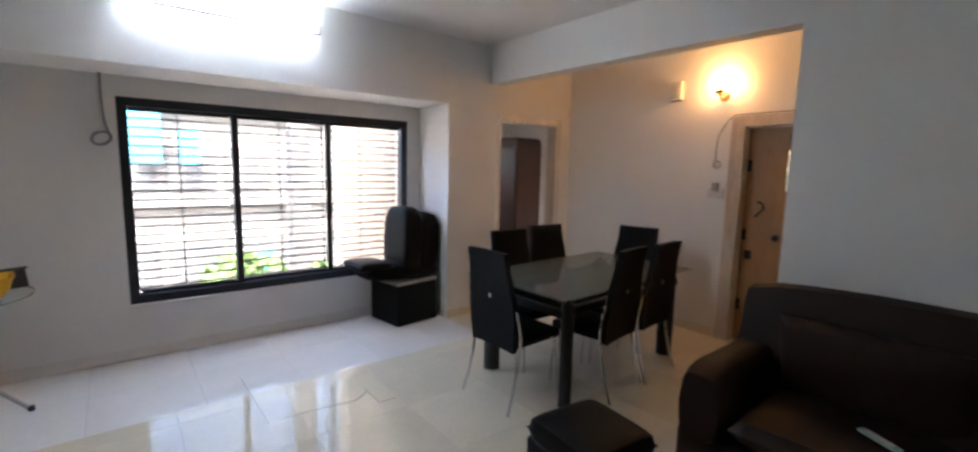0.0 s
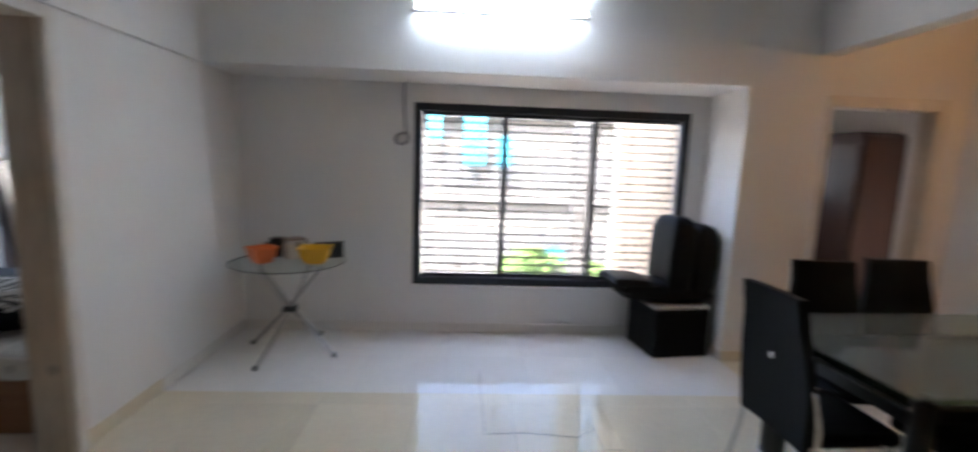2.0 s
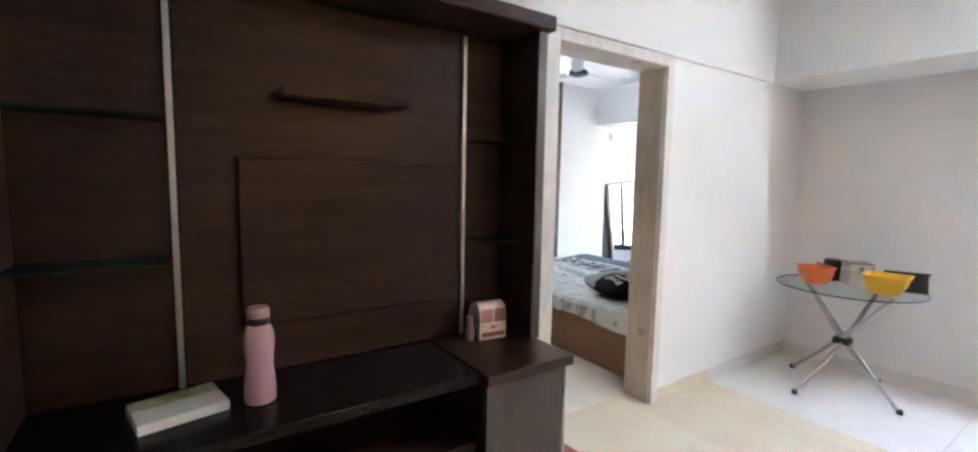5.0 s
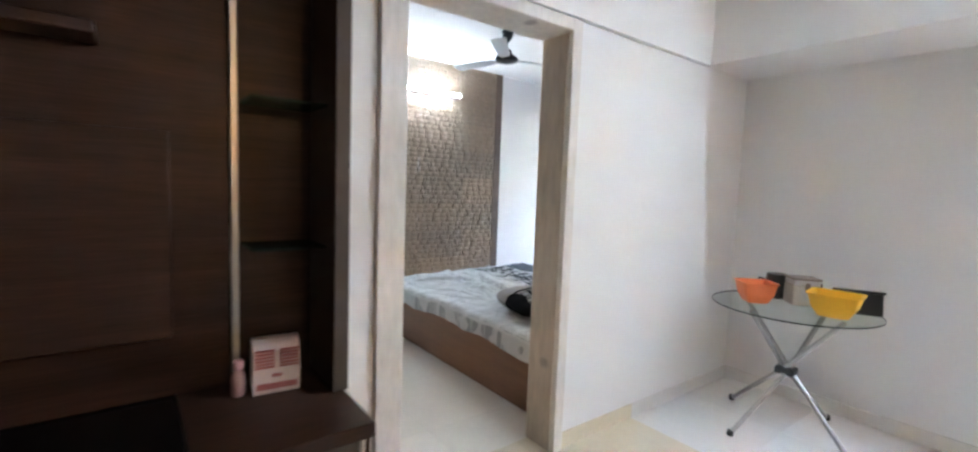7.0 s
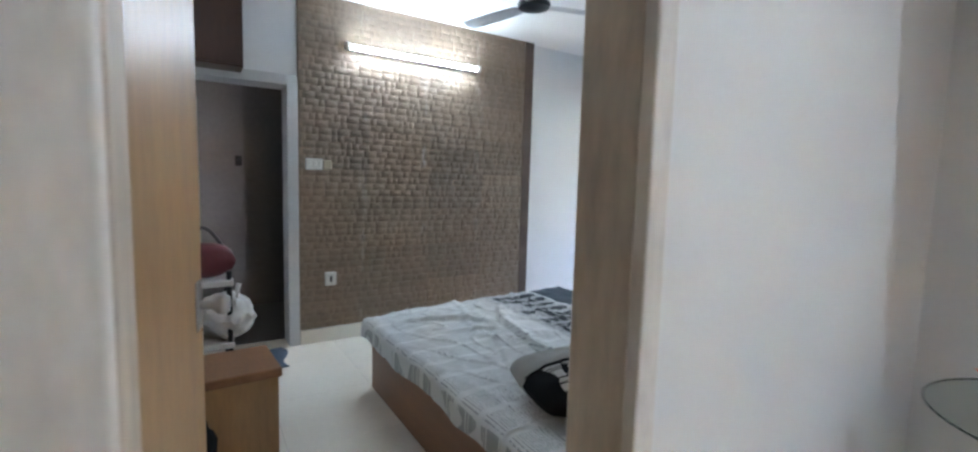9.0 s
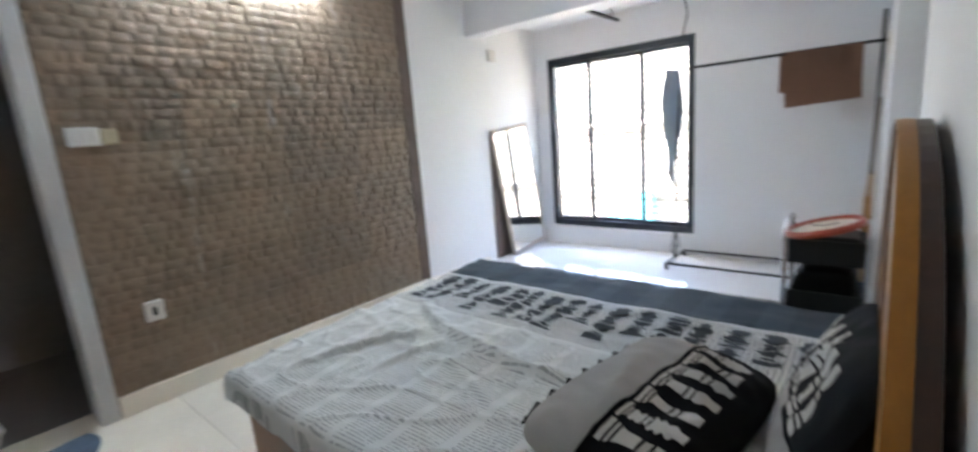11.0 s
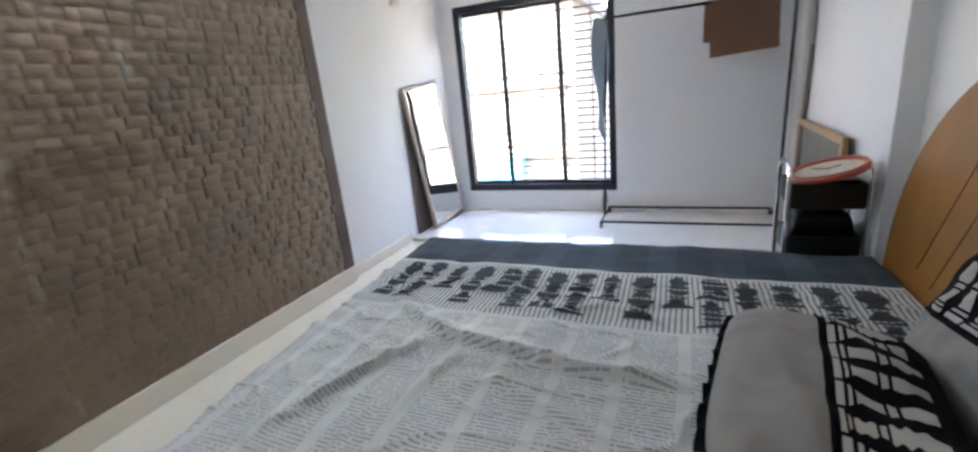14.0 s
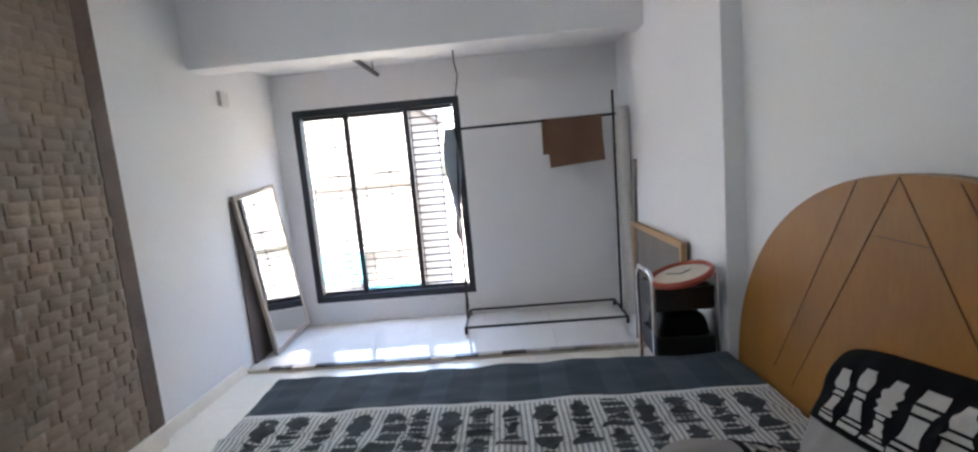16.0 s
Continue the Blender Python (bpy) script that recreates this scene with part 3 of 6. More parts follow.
fc = thing("floor_chair", pose(3.20, 4.66, 0.432, 0, 0, 4), "black padded legless floor chair on the storage box", "chair")
part("seat", cushion(B(), 0.80, 0.42, 0.15, 0.01, pose(-0.06, 0, 0.088, 0, 2, 0)), LEATHER, fc, "", True)
part("footrest", cushion(B(), 0.36, 0.40, 0.09, 0.01, pose(-0.36, 0, 0.165, 0, 4, 0)), LEATHER, fc, "", True)
part("backrest", cushion(B(), 0.22, 0.44, 0.66, 0.012, pose(0.03, 0.0, 0.375, 0, 2, 0), 18, 5.0), LEATHER, fc, "", True)
part("back_pad", cushion(B(), 0.22, 0.42, 0.60, 0.012, pose(0.23, -0.01, 0.34, 0, 3, 0), 18, 5.0), LEATHER, fc, "", True)


# dining table
dt = thing("dining_table", pose(3.90, 2.865, 0, 0, 0, 2), "glass-topped dining table with black frame and legs", "table")
part("tabletop", box(B(), -0.82, 0.82, -0.48, 0.48, 0.738, 0.750, 0.004), TABLEGLASS, dt, "thick greenish glass top")
for x0, x1, y0, y1, n in ((-0.75, 0.75, -0.40, -0.36, "rail"), (-0.75, 0.75, 0.36, 0.40, "rail"), (-0.75, -0.71, -0.36, 0.36, "rail"), (0.71, 0.75, -0.36, 0.36, "rail")):
    part(n, box(B(), x0, x1, y0, y1, 0.60, 0.655, 0.004), BLACKMETAL, dt)
part("lower_shelf", box(B(), -0.70, 0.70, -0.35, 0.35, 0.640, 0.648, 0.002), SHELFGLASS, dt, "smoked glass shelf below the top")
for x, y, w in ((-0.71, -0.42, 0.042), (0.66, -0.36, 0.062), (-0.69, 0.33, 0.062), (0.66, 0.33, 0.062)):
    leg = part("leg", lathe(B(), [(w, 0.012), (w, 0.69), (w - 0.004, 0.70), (0.02, 0.705), (0.02, 0.737)], 24, (x, y, 0)), BLACKMETAL, dt, "", True)
    part("foot_ring", lathe(B(), [(w + 0.004, 0), (w + 0.006, 0.004), (w + 0.004, 0.014), (w, 0.016)], 24, (x, y, 0)), CHROME, leg, "chrome foot ring", True)


def dining_chair(m, group):
    ob = thing("dining_chair", m, "high-backed black leatherette dining chair with chrome legs", "chair", group)
    part("seat", box(B(), -0.205, 0.205, -0.20, 0.22, 0.40, 0.465, 0.022, 3), LEATHER, ob, "", True)
    bm = B()
    def back(u, v):
        x = (-0.5 + u) * (0.40 + 0.05 * math.sin(math.pi * min(1.0, v * 1.25)) - 0.045 * v)
        z = 0.385 + v * 0.645
        y = -0.215 - 0.02 * v - 0.055 * v * v + 0.012 * (1 - (2 * u - 1) ** 2)
        return x, y, z
    n = 10
    front = [[bm.verts.new(Vector(back(i / n, j / n)) + Vector((0, 0.02, 0))) for j in range(n + 1)] for i in range(n + 1)]
    rear = [[bm.verts.new(Vector(back(i / n, j / n)) - Vector((0, 0.02, 0))) for j in range(n + 1)] for i in range(n + 1)]
    for i in range(n):
        for j in range(n):
            bm.faces.new((front[i][j], front[i + 1][j], front[i + 1][j + 1], front[i][j + 1]))
            bm.faces.new((rear[i][j], rear[i][j + 1], rear[i + 1][j + 1], rear[i + 1][j]))
        bm.faces.new((front[i][0], rear[i][0], rear[i + 1][0], front[i + 1][0]))
        bm.faces.new((front[i][n], front[i + 1][n], rear[i + 1][n], rear[i][n]))
        bm.faces.new((front[0][i], front[0][i + 1], rear[0][i + 1], rear[0][i]))
        bm.faces.new((front[n][i], rear[n][i], rear[n][i + 1], front[n][i + 1]))
    part("backrest", bm, LEATHER, ob, "", True)
    part("handle_plate", box(B(), -0.013, 0.013, -0.264, -0.255, 0.715, 0.745, 0.003), CHROME, ob, "small chrome badge on the back")
    for s in (-1, 1):
        part("leg", tube(B(), [(s * 0.195, 0.13, 0.42), (s * 0.205, 0.165, 0.34), (s * 0.208, 0.19, 0.22), (s * 0.210, 0.20, 0.10), (s * 0.212, 0.205, 0.0)], 0.011, 8), CHROME, ob, "", True)
        part("leg", tube(B(), [(s * 0.212, -0.222, 0.66), (s * 0.226, -0.212, 0.60), (s * 0.230, -0.196, 0.50), (s * 0.226, -0.194, 0.40), (s * 0.222, -0.212, 0.27), (s * 0.224, -0.248, 0.12), (s * 0.230, -0.29, 0.0)], 0.011, 8), CHROME, ob, "", True)
    return ob


CH = "chairs round the dining table"
first = dining_chair(pose(3.11, 2.79, 0, 0, 0, -88), CH)
for x, y, a in ((3.66, 2.58, 8), (4.14, 2.60, 5), (3.57, 3.16, 178), (4.10, 3.26, 174), (4.54, 2.93, 104)):
    copy_thing(first, pose(x, y, 0, 0, 0, a))

# sofa against the partition wall
sofa = thing("sofa", pose(4.09, 0.60, 0, 0, 0, 90), "dark brown leatherette sofa with rolled arm and back", "sofa")
SL, SD = 1.05, 0.93


def rolled(bm, x0, x1, prof, nx=14, wob=0.008):
    """A padded bar along x with the given (y, z) outline."""
    rows = []
    for i in range(nx + 1):
        u = i / nx
        e = 1 - 0.20 * (abs(2 * u - 1) ** 6)
        cy = sum(p[0] for p in prof) / len(prof)
        cz = sum(p[1] for p in prof) / len(prof)
        rows.append([bm.verts.new((x0 + (x1 - x0) * u, cy + (y - cy) * e + wob * noise.noise((u * 6, y * 9, z * 9)), cz + (z - cz) * e + wob * noise.noise((u * 6 + 9, y * 9, z * 9)))) for y, z in prof])
    n = len(prof)
    for a, b in zip(rows, rows[1:]):
        for k in range(n):
            bm.faces.new((a[k], a[(k + 1) % n], b[(k + 1) % n], b[k]))
    bm.faces.new(rows[0][::-1])
    bm.faces.new(rows[-1])
    return bm


def oval(cy, cz, ry, rz, n=20, p=2.6):
    out = []
    for k in range(n):
        a = 2 * math.pi * k / n
        c, s = math.cos(a), math.sin(a)
        out.append((cy + ry * math.copysign(abs(c) ** (2 / p), c), cz + rz * math.copysign(abs(s) ** (2 / p), s)))
    return out


part("base", box(B(), -SL, SL, 0.05, SD - 0.04, 0.05, 0.26, 0.03, 3), SOFA, sofa, "", True)
part("backrest", rolled(B(), -SL + 0.02, SL - 0.02, [(0.03, 0.2), (0.02, 0.7), (0.05, 0.90), (0.12, 0.955), (0.20, 0.94), (0.25, 0.86), (0.27, 0.7), (0.36, 0.45), (0.36, 0.2)]), SOFA, sofa, "", True)
for k in range(2):
    part("seat_cushion", cushion(B(), 0.80, 0.64, 0.16, 0.022, pose(-0.405 + 0.81 * k, 0.60, 0.345)), SOFA, sofa, "", True)
    part("back_cushion", cushion(B(), 0.80, 0.46, 0.14, 0.025, pose(-0.405 + 0.81 * k, 0.33, 0.60, 76, 0, 0)), SOFA, sofa, "", True)
for s in (-1, 1):
    arm = B()
    rolled(arm, 0, 0.86, oval(0, 0.40, 0.12, 0.21, 24, 3.6))
    bmesh.ops.rotate(arm, verts=arm.verts, matrix=Matrix.Rotation(radians(90), 3, "Z"))
    bmesh.ops.translate(arm, verts=arm.verts, vec=(s * 0.93, 0.06, 0))
    part("armrest", arm, SOFA, sofa, "", True)
for x in (-0.95, 0.95):
    for y in (0.1, 0.82):
        part("leg", lathe(B(), [(0.02, 0), (0.028, 0.06)], 12, (x, y, 0)), BLACKPLASTIC, sofa, "", True)
remote = thing("remote_control", pose(3.42, 0.88, 0.452, 0, 0, 60), "pale green and grey remote control lying on the sofa", "remote")
part("body", box(B(), -0.085, 0.085, -0.02, 0.02, 0, 0.016, 0.006), surface("pale_green_plastic", (0.30, 0.45, 0.38), 0.4, bump=0.01), remote)
part("keypad", box(B(), -0.06, 0.06, -0.013, 0.013, 0.0161, 0.019, 0.001, 1), WHITEPLASTIC, remote)

pouf = thing("pouf", pose(2.585, 1.72, 0, 0, 0, -7), "black leatherette cube pouf before the sofa", "stool")
part("body", box(B(), -0.205, 0.205, -0.205, 0.205, 0.02, 0.33, 0.018, 3), LEATHER, pouf, "", True)
part("seat", cushion(B(), 0.43, 0.43, 0.12, 0.012, pose(0, 0, 0.37), 18, 6.0), LEATHER, pouf, "padded black seat", True)
for x in (-0.17, 0.17):
    for y in (-0.17, 0.17):
        part("foot", lathe(B(), [(0.018, 0), (0.02, 0.03)], 12, (x, y, 0)), BLACKPLASTIC, pouf, "", True)

# fittings on the main door wall
mcb = thing("fuse_box", pose(5.35, 3.00, 2.33), "small white fuse box on the wall", "fuse box")
part("body", box(B(), -0.055, 0, -0.055, 0.055, -0.085, 0.085, 0.006), WHITEPLASTIC, mcb)
part("cover", box(B(), -0.064, -0.0552, -0.03, 0.03, -0.06, 0.06, 0.003), WHITEPLASTIC, mcb)
out = thing("switch_board", pose(5.35, 2.56, 1.36), "white switch board with a plugged adapter on it", "switch")
part("plate", box(B(), -0.02, 0, -0.075, 0.075, -0.045, 0.045, 0.005), WHITEPLASTIC, out)
part("adapter", box(B(), -0.06, -0.0202, -0.035, 0.02, 0.02, 0.10, 0.008), surface("grey_plastic", (0.45, 0.42, 0.38), 0.45, bump=0.02), out, "grey plug adapter")
for k in range(3):
    part("rocker", box(B(), -0.025, -0.0201, -0.06 + 0.042 * k, -0.03 + 0.042 * k, -0.03, 0.01, 0.002, 1), WHITEPLASTIC, out)
DARKWIRE = surface("black_cable", (0.02, 0.018, 0.016), 0.5, bump=0)
wire("door_cable", [(5.338, 1.6, 2.066), (5.336, 2.2, 2.066), (5.338, 2.44, 2.064), (5.338, 2.49, 2.02), (5.338, 2.57, 1.90), (5.338, 2.585, 1.75), (5.336, 2.58, 1.66)] + [(5.334 - 0.002 * math.sin(k), 2.565 + 0.035 * math.cos(k * 0.45), 1.625 + 0.03 * math.sin(k * 0.45)) for k in range(34)], 0.0035, "thin black bell cable looping down beside the door frame", DARKWIRE)

# main door leaf with louvred glass
leaf = thing("main_door", pose(5.46, 1.55, 0), "tan wooden main door with teal glass louvres", "door")
TEAL = surface("teal_glass", (0.10, 0.55, 0.52), 0.2, bump=0)
tn = TEAL.node_tree.nodes["Principled BSDF"]
tn.inputs["Transmission Weight"].default_value = 0.9
lf = B()
for y0, y1, z0, z1 in ((0.002, 0.16, 0.004, 1.95), (0.47, 0.788, 0.004, 1.95), (0.16, 0.47, 0.004, 1.41), (0.16, 0.47, 1.75, 1.95)):
    box(lf, -0.02, 0.02, y0, y1, z0, z1)
part("panel", lf, TANWOOD, leaf)
part("vent_box", box(B(), -0.035, -0.0205, 0.30, 0.46, 1.78, 1.90, 0.006), BLACKPLASTIC, leaf, "black vent plate over the louvres")
for k in range(4):
    p = part("louvre", box(B(), -0.006, 0.0, 0.165, 0.465, -0.038, 0.038, 0.001, 1), TEAL, leaf, "teal glass louvre")
    p.matrix_basis = pose(0.0, 0, 1.455 + 0.083 * k, 0, 18, 0)
    p.visible_shadow = False
part("handle", tube(B(), [(-0.02, 0.66, 1.30), (-0.06, 0.66, 1.30), (-0.065, 0.62, 1.29), (-0.06, 0.61, 1.24), (-0.05, 0.68, 1.17)], 0.009), BLACKMETAL, leaf, "black iron door handle", True)
part("bolt", box(B(), -0.034, -0.0205, 0.69, 0.75, 0.78, 0.86, 0.004), BLACKMETAL, leaf, "black tower bolt")
part("knob", lathe(B(), [(0.02, 0), (0.03, 0.02), (0.028, 0.04), (0.01, 0.045)], 16, (-0.02, 0.50, 1.0), pose(0, 0, 0, 0, -90, 0)), BLACKMETAL, leaf, "dark door knob", True)
for z in (0.35, 1.0, 1.62):
    part("hinge", box(B(), -0.027, -0.0205, 0.75, 0.786, z - 0.05, z + 0.05, 0.002, 1), BLACKMETAL, leaf)

# stair lobby beyond the main door, added to block sky and dim the louvres
wall("wall_lobby_added", "x", 7.3, 7.4, -1.0, 4.3, -0.2, 2.6, surface("grey_lobby_paint", (0.42, 0.42, 0.40), 0.8), "added grey stair lobby wall that dims the louvres")
slab("floor_lobby_added", 5.52, 7.4, -1.0, 4.3, -0.2, -0.02, SCREED, "added stair lobby floor", "floor")
slab("ceiling_lobby_added", 5.52, 7.4, -1.0, 4.3, 2.62, 2.7, CEIL, "added white stair lobby ceiling that blocks the sky", "ceiling")

# dark wardrobe in the next room
wr = thing("wardrobe", pose(6.44, 6.56, 0, 0, 0, 90), "dark brown wooden wardrobe with an arched top", "wardrobe")
arc = [(-0.6, 0.05), (0.6, 0.05), (0.6, 1.93)] + [(0.6 - 0.12 + 0.12 * math.cos(a), 1.93 + 0.1 * math.sin(a)) for a in (0.4, 0.9, 1.4)] + [(-0.48 - 0.12 * math.cos(a), 1.93 + 0.1 * math.sin(a)) for a in (1.4, 0.9, 0.4)] + [(-0.6, 1.93)]
part("body", outline(B(), arc, 0.5, pose(0, 0.5, 0, 90, 0, 0)), DARKDOOR, wr)
for s in (-1, 1):
    d = part("door", box(B(), min(s * 0.01, s * 0.57), max(s * 0.01, s * 0.57), 0.501, 0.52, 0.08, 1.88, 0.004), DARKDOOR, wr)
    part("handle", tube(B(), [(s * 0.05, 0.52, 0.95), (s * 0.05, 0.55, 0.97), (s * 0.05, 0.55, 1.08), (s * 0.05, 0.52, 1.10)], 0.005), STEEL, d, "", True)
part("plinth", box(B(), -0.6, 0.6, 0.0, 0.48, 0, 0.048), DARKDOOR, wr)

# wall unit with back panel, shelves and low cabinets
unit = thing("wall_unit", pose(-0.43, 0.022, 0), "dark wenge wall unit with glass shelves and low cabinets", "cabinet")
part("back_panel", box(B(), 0.002, 0.06, 0.27, 1.93, 0.729, 2.0), WENGE, unit)
part("centre_panel", box(B(), 0.061, 0.074, 0.668, 1.662, 0.729, 1.985, 0.003), WENGE, unit, "raised dark wood-grain centre panel")
part("tv_board", box(B(), 0.0745, 0.094, 0.83, 1.52, 0.90, 1.46, 0.003), WENGE, unit, "proud dark board for a television")
for y in (0.655, 1.675):
    part("metal_strip", box(B(), 0.061, 0.084, y - 0.009, y + 0.009, 0.729, 1.985, 0.002, 1), ALU, unit, "bright aluminium strip")
for y0, y1 in ((0.27, 0.295), (1.895, 1.938)):
    part("side_panel", box(B(), 0.0605, 0.285, y0, y1, 0.729, 2.0, 0.003), WENGE, unit)
# paler laminate on the front edge paints in the light catching it
part("side_edge", box(B(), 0.2855, 0.292, 1.895, 1.938, 0.729, 2.0, 0.001, 1), WENGE_V, unit, "side panel edge in paler brown grey that paints it lit")
part("cornice", box(B(), 0.002, 0.32, 0.25, 1.96, 2.001, 2.06, 0.006), WENGE, unit, "dark overhanging top board")
for z in (1.15, 1.56):
    for y0, y1 in ((0.297, 0.64), (1.69, 1.893)):
        part("glass_shelf", box(B(), 0.062, 0.235, y0, y1, z - 0.004, z + 0.004, 0.001, 1), SHELFGLASS, unit, "green-edged glass shelf")
part("floating_shelf", box(B(), 0.0745, 0.20, 0.95, 1.38, 1.655, 1.685, 0.004), WENGE, unit, "dark floating shelf")
part("deck", box(B(), 0.002, 0.47, 0.25, 1.525, 0.687, 0.725, 0.004), BLACKGLOSS, unit, "glossy black low deck")
part("deck_end", box(B(), 0.002, 0.515, 1.527, 1.93, 0.687, 0.727, 0.004), WENGE, unit, "dark wood cabinet top")
part("cabinet_side", box(B(), 0.002, 0.475, 1.91, 1.93, 0.0, 0.686), WENGE, unit)
part("cabinet_divider", box(B(), 0.002, 0.475, 1.53, 1.55, 0.0, 0.686), WENGE, unit)
cd = part("cabinet_door", box(B(), 0.4755, 0.494, 1.535, 1.895, 0.06, 0.683, 0.003), WENGE_V, unit, "brown grey cabinet door")
part("edge_handle", box(B(), 0.4755, 0.50, 1.897, 1.909, 0.06, 0.683, 0.002, 1), ALU, cd, "aluminium edge handle")
part("open_shelf", box(B(), 0.002, 0.45, 0.25, 1.528, 0.44, 0.465, 0.003), WENGE, unit)
part("cabinet_back", box(B(), 0.002, 0.02, 0.25, 1.528, 0.0, 0.686), WENGE, unit)
for k in range(2):
    y0 = 0.26 + 0.635 * k
    dr = part("drawer", box(B(), 0.02, 0.46, y0, y0 + 0.62, 0.06, 0.436, 0.003), WENGE_V, unit, "brown grey drawer front")
    part("edge_handle", box(B(), 0.4605, 0.472, y0 + 0.60, y0 + 0.618, 0.07, 0.43, 0.002, 1), ALU, dr, "aluminium edge handle")
part("plinth", box(B(), 0.02, 0.43, 0.25, 1.91, 0.0, 0.058), BLACKMETAL, unit)

# things on the deck
PINK = surface("pink_steel_paint", (0.62, 0.34, 0.37), 0.33, var=0.06, bump=0.02)
bt = thing("water_bottle", pose(-0.145, 0.872, 0.725), "pink steel water bottle with a dark cap", "bottle")
part("body", lathe(B(), [(0.038, 0), (0.043, 0.004), (0.044, 0.04), (0.0415, 0.075), (0.0375, 0.11), (0.0395, 0.145), (0.0435, 0.185), (0.041, 0.212), (0.034, 0.230), (0.027, 0.240)], 28), PINK, bt, "", True)
part("collar", lathe(B(), [(0.029, 0.238), (0.031, 0.246), (0.030, 0.258)], 28), BLACKPLASTIC, bt, "", True)
part("cap", lathe(B(), [(0.028, 0.258), (0.031, 0.262), (0.031, 0.284), (0.026, 0.290)], 28), surface("rose_grey_plastic", (0.42, 0.27, 0.25), 0.35, bump=0.01), bt, "rose grey screw cap", True)
part("strap", tube(B(), [(-0.02, -0.03, 0.25), (-0.03, -0.055, 0.27), (-0.02, -0.06, 0.24), (0, -0.034, 0.22)], 0.005), BLACKPLASTIC, bt, "", True)
fanbox = thing("mini_cooler", pose(-0.285, 1.79, 0.727, 0, 0, 84) @ Matrix.Diagonal((0.9, 0.9, 0.87, 1)), "small pink and white desktop air cooler", "fan")
prof = [(-0.06, 0.0), (0.06, 0.0), (0.06, 0.115)] + [(0.06 * math.cos(a), 0.115 + 0.06 * math.sin(a)) for a in (0.4, 0.8, 1.2, 1.57, 1.94, 2.34, 2.74)] + [(-0.06, 0.115)]
part("body", outline(B(), [(y, z) for y, z in prof], 0.14, pose(-0.07, 0, 0, 90, 0, 90)), surface("pale_pink_plastic", (0.78, 0.62, 0.56), 0.4, bump=0.02), fanbox, "", True)
ROSE = surface("rose_plastic", (0.50, 0.16, 0.14), 0.4, bump=0.02)
for s in (-1, 1):
    for k in range(6):
        part("slat", box(B(), s * 0.036 - 0.028, s * 0.036 + 0.028, -0.066, -0.058, 0.088 + 0.011 * k, 0.094 + 0.011 * k), ROSE, fanbox)
part("label_panel", box(B(), -0.06, 0.06, -0.0625, -0.0602, 0.015, 0.035), ROSE, fanbox)
part("badge", box(B(), -0.015, 0.015, -0.0625, -0.0602, 0.055, 0.066), ROSE, fanbox)
sb = thing("small_bottle", pose(-0.27, 1.69, 0.727), "small clear pink bottle beside the cooler", "bottle")
part("body", lathe(B(), [(0.018, 0), (0.021, 0.005), (0.021, 0.055), (0.012, 0.075)], 18), surface("clear_rose_plastic", (0.35, 0.22, 0.21), 0.2, bump=0.0), sb, "", True)
part("cap", lathe(B(), [(0.011, 0.075), (0.014, 0.08), (0.014, 0.10), (0.01, 0.103)], 18), PINK, sb, "", True)
bk = thing("notebook_box", pose(-0.19, 0.665, 0.725, 0, 0, 12), "flat white packet with a green and gold cover", "box")
part("body", box(B(), -0.075, 0.085, -0.11, 0.11, 0, 0.03, 0.004), WHITEPLASTIC, bk)
part("cover_band", box(B(), -0.073, -0.01, -0.108, 0.108, 0.0302, 0.033, 0.001, 1), surface("green_gold_print", (0.36, 0.36, 0.20), 0.5, var=0.5, large=14, fine=40, bump=0), bk, "green and gold printed band")
mat_ = B()
sheet(mat_, lambda u, v: (-0.36 + 0.42 * u + 0.02 * math.sin(v * 5), 1.98 + 0.36 * v + 0.015 * math.sin(u * 7), 0.012 + 0.012 * abs(noise.noise((u * 5, v * 5, 2)))), 24, 20, 0.008)
tagged(part("doormat", mat_, surface("red_white_cotton", (0.42, 0.15, 0.14), 0.95, var=0.6, large=9, fine=60, bump=0.4), None, "", True), "crumpled red and white cotton mat by the bedroom door", "mat")


# ---- bedroom things ----
BX0, BX1, BY0, BY1, BZ = -2.69, -0.70, 3.30, 5.015, 0.478


def foot_x(y):
    """The foot end of the bed, which stands a little askew in the room."""
    return BX0 - 0.075 * (min(max(y, BY0), BY1) - BY0)


